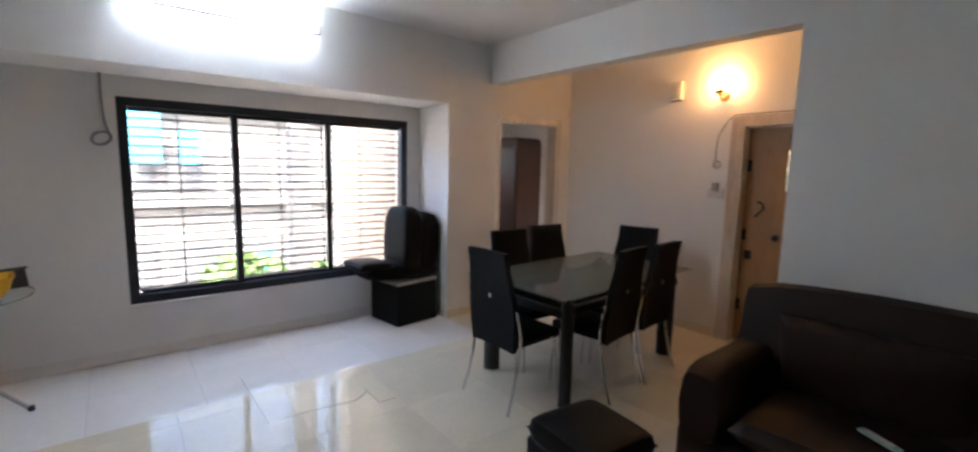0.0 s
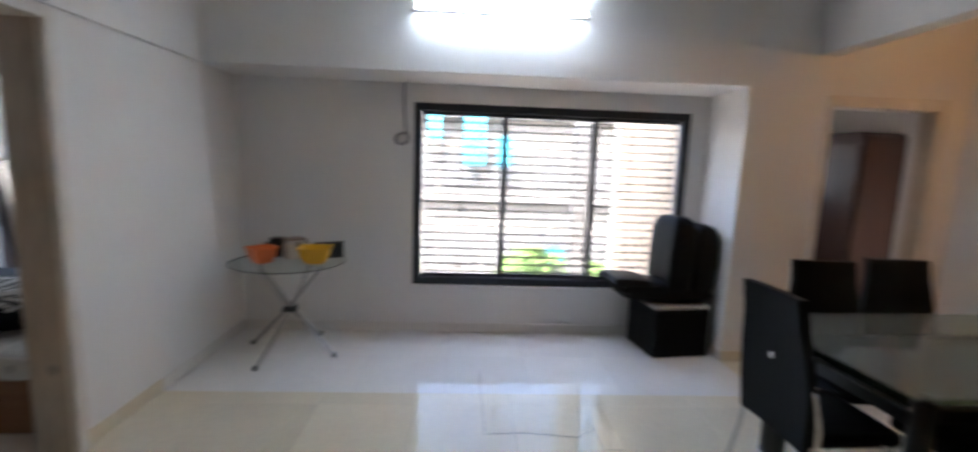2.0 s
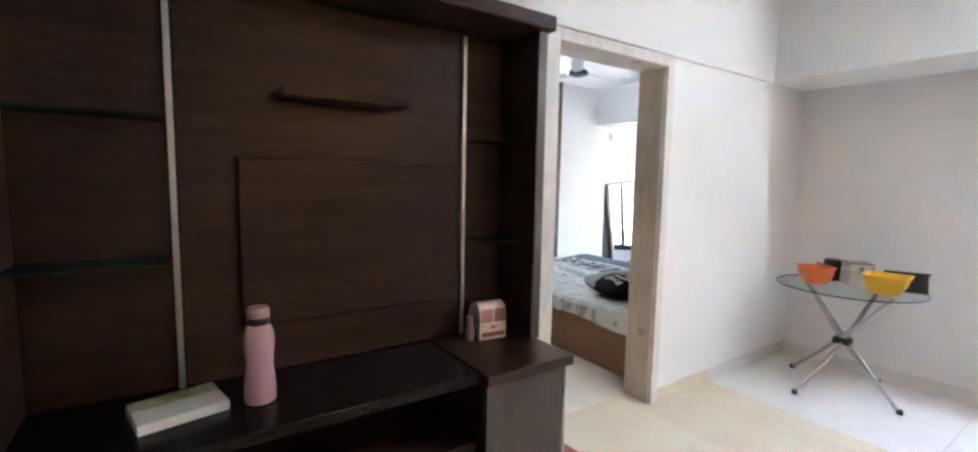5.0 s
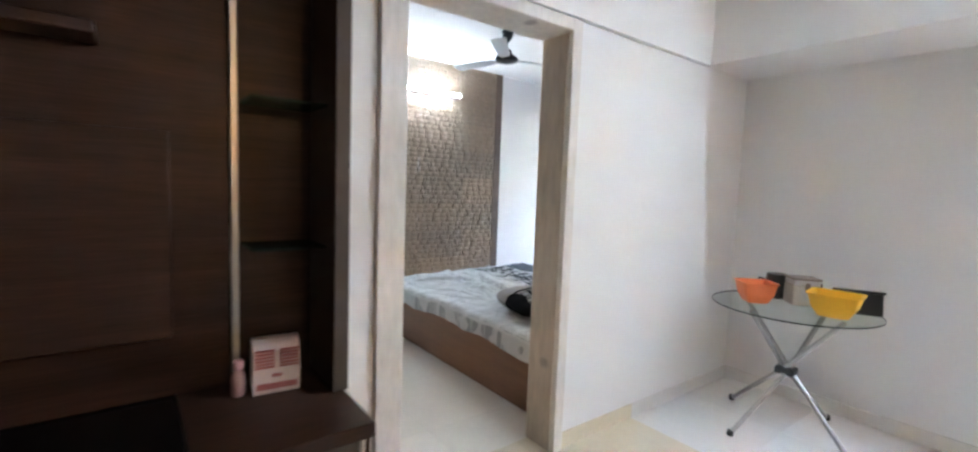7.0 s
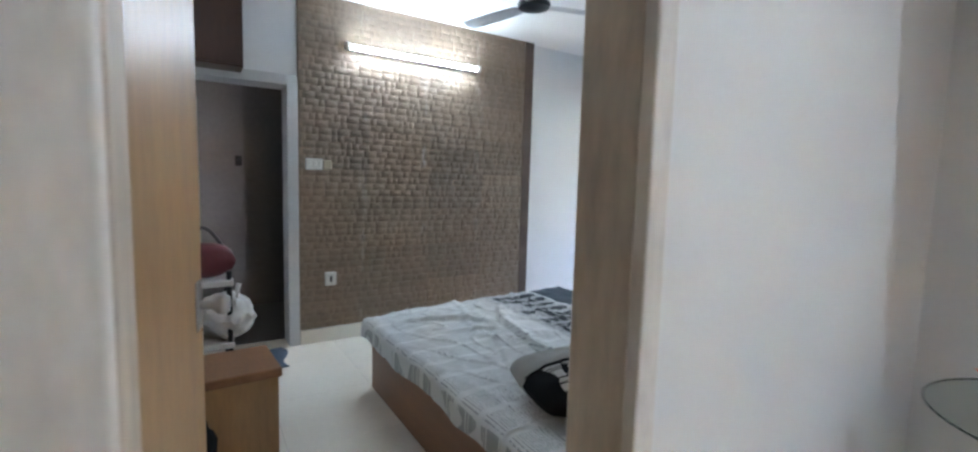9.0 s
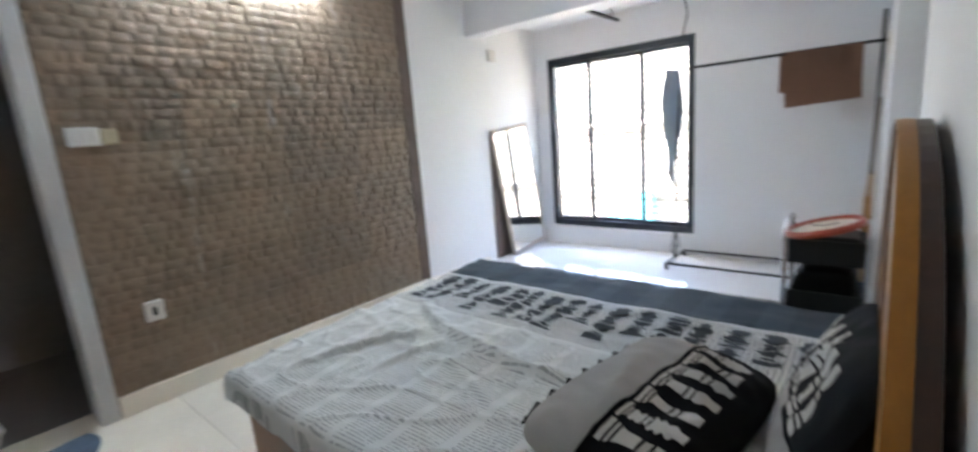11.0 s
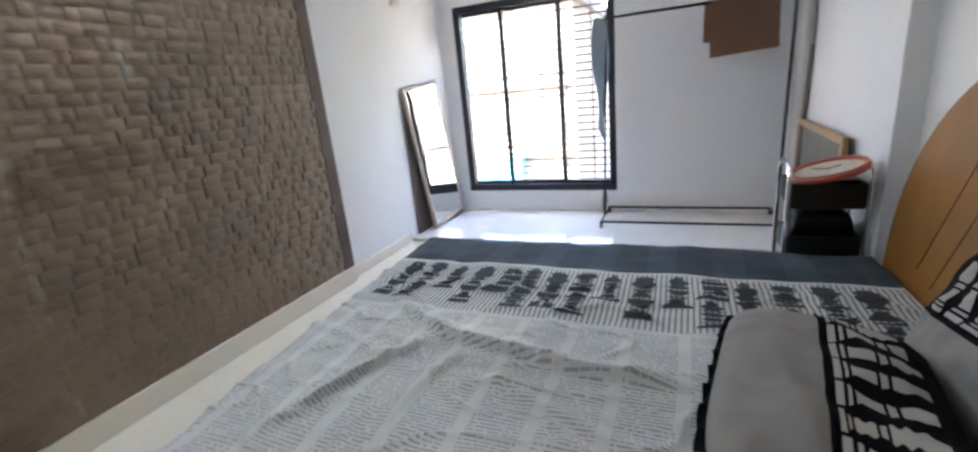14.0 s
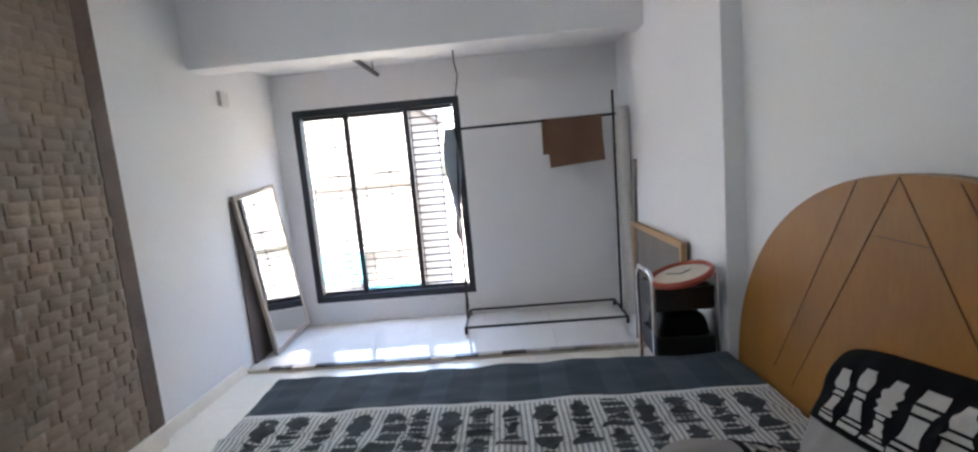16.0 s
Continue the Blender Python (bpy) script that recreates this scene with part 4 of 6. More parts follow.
def top_z(x, y):
    """Height of the crumpled sheet."""
    w = 0.012 * noise.noise((x * 3.1, y * 3.7, 1.0)) + 0.007 * noise.noise((x * 6.0, y * 11.0, 4.0)) + (0.014 if y < 4.72 else 0.004) * (0.4 - abs(noise.noise((x * 3.0 + y * 2.0, y * 7.0 - x * 2.0, 3.0)))) + 0.010 * max(0.0, 0.07 - abs(noise.noise((x * 2.0 + y * 4.0, y * 4.5 - x * 3.0, 9.0)))) / 0.07 * max(0.0, min(1.0, (4.70 - y) * 8))
    ridge = y - (3.895 + 0.42 * max(0.0, -1.72 - x) ** 1.7 + 0.012 * math.sin(x * 9.0))
    w += 0.046 * math.exp(-((ridge / (0.013 if ridge < 0 else 0.060)) ** 2)) * max(0.0, min(1.0, (x + 2.60) * 3)) * max(0.0, min(1.0, (-1.36 - x) * 5))
    for k in range(3):
        ridge = x - (-2.25 + 0.17 * k - (0.42 - 0.22 * k) * (3.95 - y) + 0.01 * math.sin(y * 11.0 + k))
        w += (0.034 - 0.011 * k) * math.exp(-((ridge / (0.045 if ridge < 0 else 0.014)) ** 2)) * max(0.0, min(1.0, (3.99 - y) * 6)) * max(0.0, min(1.0, (y - 3.38 - 0.12 * k) * 5))
    ridge = y - (3.75 - 0.22 * (x + 1.9) + 0.03 * math.sin(x * 9))
    w += 0.012 * math.exp(-((ridge / 0.025) ** 2))
    w += 0.007 * noise.noise((x * 7.0, y * 1.5, 12.0)) * max(0.0, min(1.0, (y - 4.66) * 10))
    return BZ + w


def drape(x, y):
    """A point of the sheet: flat on the mattress, rounded over its edges and hanging down beyond them."""
    z, r = top_z(min(max(x, foot_x(y)), BX1), min(max(y, BY0), BY1)), 0.045
    ox, oy = max(0.0, foot_x(y) - x), max(0.0, BY0 - y) + max(0.0, y - BY1)
    def over(o):
        if o < r * 1.57:
            a = o / r
            return r * math.sin(a), r * (1 - math.cos(a))
        return r, r + o - r * 1.57
    dx, hx = over(ox)
    dy, hy = over(oy)
    sway = 0.012 * noise.noise((x * 6, y * 6, 7.0)) * min(1.0, (ox + oy) * 8)
    px = max(x, foot_x(y)) - (dx + (sway if ox else 0)) * (ox > 0)
    py = min(max(y, BY0), BY1) + (dy + sway) * ((y > BY1) - (y < BY0))
    return px, py, z - max(hx, hy)


bed = thing("bed", pose(0, 0, 0), "low brown box bed with a grey printed sheet", "bed")
part("base", outline(B(), [(foot_x(BY0) + 0.01, BY0 + 0.015), (BX1 + 0.02, BY0 + 0.015), (BX1 + 0.02, BY1 - 0.015), (foot_x(BY1) + 0.01, BY1 - 0.015)], 0.33), BEDWOOD, bed, "brown laminate box base")
part("mattress", box(B(), BX0 + 0.012, BX1 + 0.015, BY0 + 0.012, BY1 - 0.012, 0.331, BZ - 0.025, 0.04, 3), WHITEPLASTIC, bed, "", True)


def printed_cotton(name):
    """Grey cotton with rows of small print, a band of ruled lines and a navy border."""
    m, t, p = nodes_of(name)
    co = t.nodes.new("ShaderNodeTexCoord")
    sp = t.nodes.new("ShaderNodeSeparateXYZ")
    t.links.new(co.outputs["Object"], sp.inputs[0])
    x, y = sp.outputs[0], sp.outputs[1]
    wob = node(t, "ShaderNodeTexNoise", Scale=2.0, Detail=2.0)
    t.links.new(co.outputs["Object"], wob.inputs["Vector"])
    yw = calc(t, "ADD", y, calc(t, "MULTIPLY", wob.outputs[0], 0.025))
    xw = calc(t, "ADD", x, calc(t, "MULTIPLY", wob.outputs[0], 0.03))
    row = calc(t, "DIVIDE", yw, 0.0130)
    line = calc(t, "LESS_THAN", calc(t, "FRACT", row), 0.42)
    words = node(t, "ShaderNodeTexNoise", Scale=1.0, Detail=1.0)
    cv = t.nodes.new("ShaderNodeCombineXYZ")
    t.links.new(calc(t, "MULTIPLY", xw, 95.0), cv.inputs[0])
    t.links.new(calc(t, "MULTIPLY", calc(t, "FLOOR", row), 3.7), cv.inputs[1])
    t.links.new(cv.outputs[0], words.inputs["Vector"])
    ink = calc(t, "MULTIPLY", line, calc(t, "GREATER_THAN", words.outputs[0], 0.42))
    col = calc(t, "GREATER_THAN", calc(t, "FRACT", calc(t, "DIVIDE", xw, 0.178)), 0.20)
    ink = calc(t, "MULTIPLY", ink, col)
    rule = calc(t, "LESS_THAN", calc(t, "FRACT", calc(t, "DIVIDE", xw, 0.0195)), 0.42)
    band = calc(t, "GREATER_THAN", y, 4.165)
    ink = calc(t, "ADD", calc(t, "MULTIPLY", ink, calc(t, "SUBTRACT", 1.0, band)), calc(t, "MULTIPLY", calc(t, "MULTIPLY", rule, calc(t, "MULTIPLY", calc(t, "GREATER_THAN", y, 4.19), calc(t, "LESS_THAN", yw, 4.672))), band))
    weave = node(t, "ShaderNodeTexNoise", Scale=260.0, Detail=2.0)
    t.links.new(co.outputs["Object"], weave.inputs["Vector"])
    cloth = mixed(t, wob.outputs[0], (0.56, 0.555, 0.535), (0.68, 0.675, 0.65))
    c1 = mixed(t, calc(t, "MULTIPLY", ink, calc(t, "ADD", 0.50, calc(t, "MULTIPLY", band, 0.16))), cloth, (0.055, 0.06, 0.065))
    navy = calc(t, "GREATER_THAN", yw, 4.695)
    stripe = calc(t, "LESS_THAN", calc(t, "FRACT", calc(t, "DIVIDE", xw, 0.26)), 0.45)
    c2 = mixed(t, navy, c1, mixed(t, stripe, (0.022, 0.036, 0.049), (0.036, 0.056, 0.072)))
    t.links.new(c2, p.inputs["Base Color"])
    p.inputs["Roughness"].default_value = 0.85
    p.inputs["Sheen Weight"].default_value = 0.05
    bp = node(t, "ShaderNodeBump", Strength=0.25, Distance=0.004)
    t.links.new(weave.outputs[0], bp.inputs["Height"])
    t.links.new(bp.outputs[0], p.inputs["Normal"])
    return m


SHEET = printed_cotton("printed_grey_cotton")
GREYCOTTON = surface("grey_cotton", (0.29, 0.268, 0.25), 0.9, var=0.08, large=5, fine=220, bump=0.2)
BLACKCOTTON = surface("black_cotton", (0.0045, 0.0045, 0.0055), 0.9, var=0.2, large=5, fine=220, bump=0.2, spec=0.15)
BONE = surface("bone_white_print", (0.44, 0.415, 0.38), 0.9, var=0.1, fine=220, bump=0.2)
INKBLUE = surface("dark_grey_print", (0.045, 0.052, 0.058), 0.9, var=0.6, large=38, fine=200, bump=0.2)

cover = B()
OV = 0.16


def cover_at(u, v):
    edge = 0.03 * noise.noise((u * 4.8, 5, 1))
    y = BY0 - 0.15 - edge + (BY1 - BY0 + 0.27 + edge) * v
    x = foot_x(y) - OV + (BX1 - foot_x(y) + OV) * u
    return drape(x, y)


sheet(cover, cover_at, 220, 190, 0.004)
sh = tagged(part("bed_sheet", cover, SHEET, None, "", True), "wrinkled grey bed sheet with print rows, chess figures and navy border", "bed sheet")

# chess figures printed on the sheet: half widths from foot to top
FIGURES = {
    "pawn": (0.30, 0.30, 0.22, 0.13, 0.10, 0.12, 0.22, 0.13, 0.20, 0.24, 0.20, 0.08),
    "bishop": (0.32, 0.32, 0.22, 0.12, 0.09, 0.09, 0.20, 0.12, 0.20, 0.22, 0.15, 0.05, 0.07),
    "queen": (0.34, 0.34, 0.24, 0.14, 0.11, 0.11, 0.22, 0.12, 0.17, 0.27, 0.10, 0.06),
    "rook": (0.34, 0.34, 0.26, 0.19, 0.17, 0.17, 0.19, 0.28, 0.28, 0.28),
    "ornate": (0.32, 0.32, 0.12, 0.24, 0.10, 0.24, 0.09, 0.16, 0.26, 0.12, 0.27, 0.10, 0.22, 0.25, 0.09, 0.13, 0.05),
    "carved": (0.30, 0.26, 0.30, 0.10, 0.12, 0.27, 0.30, 0.20, 0.10, 0.24, 0.10, 0.28, 0.30, 0.18, 0.26, 0.08),
    "knight": (0.34, 0.34, 0.26, 0.20, 0.24, 0.30, 0.26, 0.30, 0.22, 0.12),
}


def figure(bm, kind, place, height, lift, girth=0.86, gaps=(5, 14), least=0.0):
    """One printed figure: place(a, b) gives a point for a across and b up the figure, in metres."""
    w = FIGURES[kind]
    n = len(w) * 2
    rows = []
    for k in range(n + 1):
        f = k / n * (len(w) - 1)
        i = min(int(f), len(w) - 2)
        h = max(least, w[i] + (w[i + 1] - w[i]) * (f - i)) * height * girth
        lean = 0.10 * height * math.sin(k / n * 3) if kind == "knight" else 0
        rows.append([bm.verts.new(Vector(place(h * s + lean, height * k / n)) + lift) for s in (-1, -0.33, 0.33, 1)])
    for a, b in zip(rows, rows[1:]):
        if rows.index(a) in gaps:
            continue
        for k in range(3):
            bm.faces.new((a[k], a[k + 1], b[k + 1], b[k]))


rng = random.Random(4)
kinds = list(FIGURES)
x, turn = BX0 + 0.03, 0
while x < BX1 - 0.05:
    # tall ornate figures in one row, every other one reaching lower
    for y0, y1 in (((4.235, 4.425), (4.44, 4.635)) if turn % 2 else ((4.36, 4.63),)) if turn % 3 else ((4.25, 4.625),):
        one = B()
        figure(one, ("ornate", "carved", "ornate", "carved", "knight", "bishop")[rng.randrange(6)], lambda a, b, x=x, y0=y0: drape(x + a, y0 + b), y1 - y0, Vector((0, 0, 0.0035)), 0.165 / (y1 - y0), (rng.randrange(3, 6), rng.randrange(7, 10), rng.randrange(11, 15), rng.randrange(16, 21)))
        part("chess_figure", one, INKBLUE, sh)
    x += rng.uniform(0.112, 0.135)
    turn += 1

# round plywood headboard with grooves
hb = thing("headboard", pose(-0.68, 4.09, 0), "half-round honey-coloured plywood headboard with dark grooves", "headboard")
pts = [(0.87 * math.cos(a), 0.435 + 0.87 * math.sin(a)) for a in [math.pi * k / 40 for k in range(41)]]
pts = [(0.87, 0.0)] + pts + [(-0.87, 0.0)]
board = outline(B(), pts, 0.030, pose(0.0, 0, 0, 90, 0, 90))
bmesh.ops.bevel(board, geom=[e for e in board.edges if len(e.link_faces) == 2 and e.calc_face_angle(0) > 1.2], offset=0.004, segments=2, affect="EDGES")
part("panel", board, HONEY, hb, "", True)
part("back_panel", outline(B(), [(y * 0.997, z * 0.998) for y, z in pts], 0.028, pose(0.0305, 0, 0, 90, 0, 90)), DARKDOOR, hb, "dark brown backing of the headboard")
GROOVE = surface("dark_groove", (0.12, 0.052, 0.018), 0.6, bump=0.05)
for (y0, z0), (y1, z1) in (((0.580, 0.560), (0.160, 1.287)), ((0.470, 0.530), (0.020, 1.298)), ((0.020, 1.298), (-0.430, 0.530)), ((0.090, 1.140), (-0.075, 1.135)), ((-0.140, 1.287), (-0.560, 0.560))):
    d = Vector((0, y1 - y0, z1 - z0))
    g = box(B(), -0.0010, 0.0012, -0.0013, 0.0013, -d.length / 2, d.length / 2)
    o = part("groove", g, GROOVE, hb, "thin dark groove")
    o.matrix_basis = Matrix.Translation((-0.0008, (y0 + y1) / 2, (z0 + z1) / 2)) @ d.to_track_quat("Z", "X").to_matrix().to_4x4()
part("edge_band", box(B(), 0.059, 0.076, -0.80, 0.80, 0.0, 0.42, 0.004), DARKDOOR, hb, "dark backing board")


def pillow(m, label, lx, ly, lz, split, shapes, seed):
    """A pillow: grey on one part, black with pale chess figures on the other, a dark piped seam between."""
    ob = thing("pillow", m, label, "pillow")
    def skin(u, v, side=1):
        a, b = abs(u) ** 2.6, abs(v) ** 2.6
        e = max(0.0, 1 - a) ** 0.45 * max(0.0, 1 - b) ** 0.45
        soft = 0.13 * (u * u * v * v) ** 2
        pinch = 1 - 0.05 * (1 - v * v) * abs(u) ** 3 - soft
        pin2 = 1 - 0.05 * (1 - u * u) * abs(v) ** 3 - soft
        w = (0.020 * noise.noise((u * 2.2 + seed, v * 2.2, side)) + 0.026 * (0.30 - abs(noise.noise((u * 2.0 + v * 1.2 + seed, v * 4.2, side))))) * e
        return Vector((u * lx / 2 * pin2, v * ly / 2 * pinch, side * lz / 2 * e + w))
    n = 40
    for name, lo, hi, material in (("grey_half", -1, split, GREYCOTTON), ("black_half", split, 1, BLACKCOTTON)):
        bm = B()
        for side in (1, -1):
            rows = [[bm.verts.new(skin(lo + (hi - lo) * i / n, -1 + 2 * j / n, side)) for j in range(n + 1)] for i in range(n + 1)]
            for i in range(n):
                for j in range(n):
                    bm.faces.new((rows[i][j], rows[i + 1][j], rows[i + 1][j + 1], rows[i][j + 1]))
        bmesh.ops.remove_doubles(bm, verts=bm.verts, dist=0.0006)
        part(name, bm, material, ob, "", True)
    r = random.Random(seed)
    for k in range(shapes):
        v0 = -0.80 + 1.6 * (k + 0.5) / shapes
        hh = r.uniform(0.150, 0.172)
        def place(a, b, v0=v0):
            return skin(split + 0.06 + b / (lx / 2), v0 + a / (ly / 2) * 0.5)
        one = B()
        figure(one, kinds[(k + seed) % 5], place, hh, Vector((0, 0, 0.004)), 1.45, (2, 4, 12, 15), 0.15)
        part("chess_figure", one, BONE, ob, "bone white chess figure")
    ed = B()
    tube(ed, [skin(split, -0.97 + 1.94 * k / 24) + Vector((0, 0, 0.002)) for k in range(25)], 0.004, 6)
    part("seam", ed, BLACKCOTTON, ob, "black piped seam", True)
    frill = B()
    sheet(frill, lambda u, v: skin(-0.985, -0.96 + 1.92 * u) + Vector((-0.020 * v * (0.85 + 0.2 * math.sin(u * 47 + seed)), 0.006 * math.sin(u * 60) * v, -0.012 * v + 0.013 * v * math.sin(u * 55 + 2 * seed))), 90, 3)
    bmesh.ops.solidify(frill, geom=frill.faces[:], thickness=0.004)
    part("frill", frill, BLACKCOTTON, ob, "black ruffled edge", True)
    return ob


pillow(pose(-1.135, 3.80, 0.565, 0, 4, -9), "grey and black pillow with chess figures lying on the bed", 0.45, 0.74, 0.17, -0.06, 7, 3)
pillow(pose(-0.755, 3.90, 0.665, 0, -64, -2) @ pose(0, 0, 0, 0, 0, 9), "grey and black pillow leaning on the headboard", 0.44, 0.76, 0.14, -0.12, 7, 5)

# bedroom door leaf, opened against the south wall
dl = thing("bedroom_door", pose(-0.625, 2.215, 0, 0, 0, 170), "tan wooden bedroom door standing open at the wall", "door")
part("panel", box(B(), 0.0, 0.76, -0.02, 0.018, 0.01, 2.02, 0.003), TANWOOD, dl)
part("lock_plate", box(B(), 0.66, 0.72, -0.026, -0.0205, 0.93, 1.07, 0.003), STEEL, dl)
part("knob", lathe(B(), [(0.012, 0), (0.014, 0.03), (0.028, 0.045), (0.03, 0.06), (0.022, 0.075), (0.005, 0.078)], 20, (0.69, -0.026, 1.0), pose(0, 0, 0, 90, 0, 0)), STEEL, dl, "round steel door knob", True)

# bathroom door leaf, pushed inwards
bl = thing("bathroom_door", pose(-3.98, 2.29, 0, 0, 0, 172), "grey green bathroom door pushed inwards", "door")
part("panel", box(B(), 0.0, 0.66, -0.015, 0.015, 0.01, 2.03, 0.003), surface("grey_green_door", (0.30, 0.29, 0.25), 0.5, var=0.1, bump=0.03), bl)
part("bolt", box(B(), 0.56, 0.62, 0.0155, 0.03, 1.0, 1.05, 0.003), STEEL, bl)
hk = thing("towel_hook", pose(-5.298, 2.75, 1.52), "small dark hook on the bathroom wall", "hook")
part("plate", box(B(), 0, 0.01, -0.03, 0.03, -0.05, 0.05, 0.004), BLACKPLASTIC, hk)
part("peg", tube(B(), [(0.01, 0, 0), (0.05, 0, -0.01), (0.06, 0, 0.02)], 0.01), BLACKPLASTIC, hk, "", True)

# loft box above the bathroom door
lo = thing("loft_cabinet", pose(-3.712, 2.125, 2.115), "dark brown loft cabinet above the bathroom door", "cabinet")
part("body", box(B(), 0.0, 0.21, 0.0, 0.54, 0.0, 0.68, 0.003), DARKDOOR, lo)
part("door", box(B(), 0.211, 0.228, 0.005, 0.535, 0.01, 0.67, 0.003), DARKDOOR, lo)

# switch plates on the stone wall
sw = thing("switch_board", pose(-3.70, 3.18, 1.475), "white switch plate with a beige socket beside it", "switch")
part("plate", box(B(), -0.012, 0.014, -0.075, 0.055, -0.045, 0.045, 0.005), WHITEPLASTIC, sw)
part("socket", box(B(), -0.012, 0.012, 0.058, 0.125, -0.04, 0.035, 0.005), surface("aged_beige_plastic", (0.52, 0.44, 0.30), 0.45, bump=0.02), sw, "aged beige socket plate")
for k in range(3):
    part("rocker", box(B(), 0.0145, 0.018, -0.062 + 0.04 * k, -0.034 + 0.04 * k, -0.022, 0.022, 0.002, 1), WHITEPLASTIC, sw)
so = thing("wall_socket", pose(-3.70, 3.295, 0.535), "white wall socket low on the stone cladding", "socket")
part("plate", box(B(), -0.012, 0.014, -0.045, 0.045, -0.055, 0.055, 0.006), WHITEPLASTIC, so)
part("insert", box(B(), 0.0145, 0.017, -0.010, 0.010, -0.024, 0.024, 0.002, 1), BLACKPLASTIC, so, "dark socket insert")

# leaning mirror
mt = Vector((-3.742, 6.37, 1.37))
mb = Vector((-3.665, 6.53, 0.032))
ux = Vector((0.02, 0.54, 0)).normalized()
uz = (mt - mb).normalized()
ux = (ux - uz * ux.dot(uz)).normalized()
un = ux.cross(uz)
mm = Matrix((ux, un, uz)).transposed().to_4x4()
mm.translation = mb
mir = thing("standing_mirror", mm, "tall framed mirror leaning on the wall by the window", "mirror")
MFRAME = surface("taupe_mirror_frame", (0.42, 0.35, 0.29), 0.5, var=0.15, bump=0.06)
ML, MW = 1.345, 0.60
for x0, x1, z0, z1 in ((0, MW, 0, 0.035), (0, MW, ML - 0.035, ML), (0, 0.035, 0.035, ML - 0.035), (MW - 0.035, MW, 0.035, ML - 0.035)):
    part("frame_bar", box(B(), x0, x1, -0.03, 0.0, z0, z1, 0.004), MFRAME, mir)
part("glass", box(B(), 0.034, MW - 0.034, -0.012, -0.004, 0.034, ML - 0.034), MIRROR, mir, "silvered mirror glass")
part("backing", box(B(), 0.02, MW - 0.02, -0.034, -0.031, 0.02, ML - 0.02), CARD, mir)
# added dark panel that fills the gap between mirror and wall
bd = thing("upright_board", pose(-3.776, 6.365, 0.031), "dark grey brown panel added in the gap behind the mirror", "board")
part("panel", box(B(), 0, 0.016, 0, 0.50, 0, 1.30, 0.002), surface("dark_grey_brown", (0.13, 0.10, 0.09), 0.6, var=0.2, bump=0.05), bd)
wb = thing("wall_box", pose(-3.78, 6.47, 2.11), "small white junction box high on the wall", "box")
part("body", box(B(), 0, 0.035, -0.05, 0.05, -0.06, 0.05, 0.006), WHITEPLASTIC, wb)

# clothes rack
rack = thing("clothes_rack", pose(-2.11, 6.715, 0.03), "black metal clothes rack standing in the window alcove", "clothes rack")
RW = 1.36
for y in (0.0, 0.50):
    part("base_rail", rod(B(), (0, y, 0.055), (RW, y, 0.055), 0.011), BLACKMETAL, rack, "", True)
for x in (0.0, RW):
    part("side_rail", rod(B(), (x, 0.0, 0.055), (x, 0.50, 0.055), 0.011), BLACKMETAL, rack, "", True)
    part("post", rod(B(), (x, 0.22, 0.055), (x + (0.04 if x < 1 else 0.02), 0.22, 1.75 if x < 1 else 1.93), 0.011), BLACKMETAL, rack, "", True)
    for y in (0.0, 0.50):
        part("foot", rod(B(), (x, y, 0.0), (x, y, 0.06), 0.014), BLACKPLASTIC, rack, "", True)
for y in (0.12, 0.32):
    # bent wire scroll at the foot of the post
    scroll = [(0.004, 0.22 + (y - 0.22) * (0.15 + 0.5 * (1 - math.cos(a))), 0.075 + 0.17 * a / 5.2 + 0.035 * math.sin(a * 1.6)) for a in [0.26 * k for k in range(21)]]
    part("scroll", tube(B(), scroll, 0.004, 6), BLACKMETAL, rack, "thin bent wire scroll", True)
part("hanging_rail", rod(B(), (0.04, 0.22, 1.73), (RW + 0.04, 0.22, 1.735), 0.011), BLACKMETAL, rack, "", True)
wire("hanging_rope", [(-2.02, 6.90, 2.419), (-2.02, 6.90, 2.30), (-2.00, 6.905, 2.20), (-2.03, 6.90, 2.05), (-2.05, 6.915, 1.85), (-2.075, 6.92, 1.735)], 0.006, "dark cord from the ceiling to the rack", DARKWIRE, "cord")


def hung_cloth(name, x0, x1, y, top, drop_f, drop_b, material, label, seed, slant=0.0):
    """A cloth folded over the rail."""
    bm = B()
    def at(u, v):
        x = x0 + (x1 - x0) * u
        total = drop_f + drop_b
        s = v * total
        w = 0.014 * noise.noise((u * 3 + seed, v * 3, 1))
        if s < drop_b:
            return x - 0.055 + 0.01 * v, y + 0.016 + abs(w), top - (drop_b - s)
        d = s - drop_b
        return x + 0.012 * math.sin(v * 3 + seed), y - 0.016 - abs(w) - 0.02 * (d / drop_f), top - d * (1 + slant * (u - 0.5))
    sheet(bm, at, 26, 40, 0.0)
    bmesh.ops.solidify(bm, geom=bm.faces[:], thickness=0.004)
    return tagged(part(name, bm, material, None, "", True), label, "cloth")


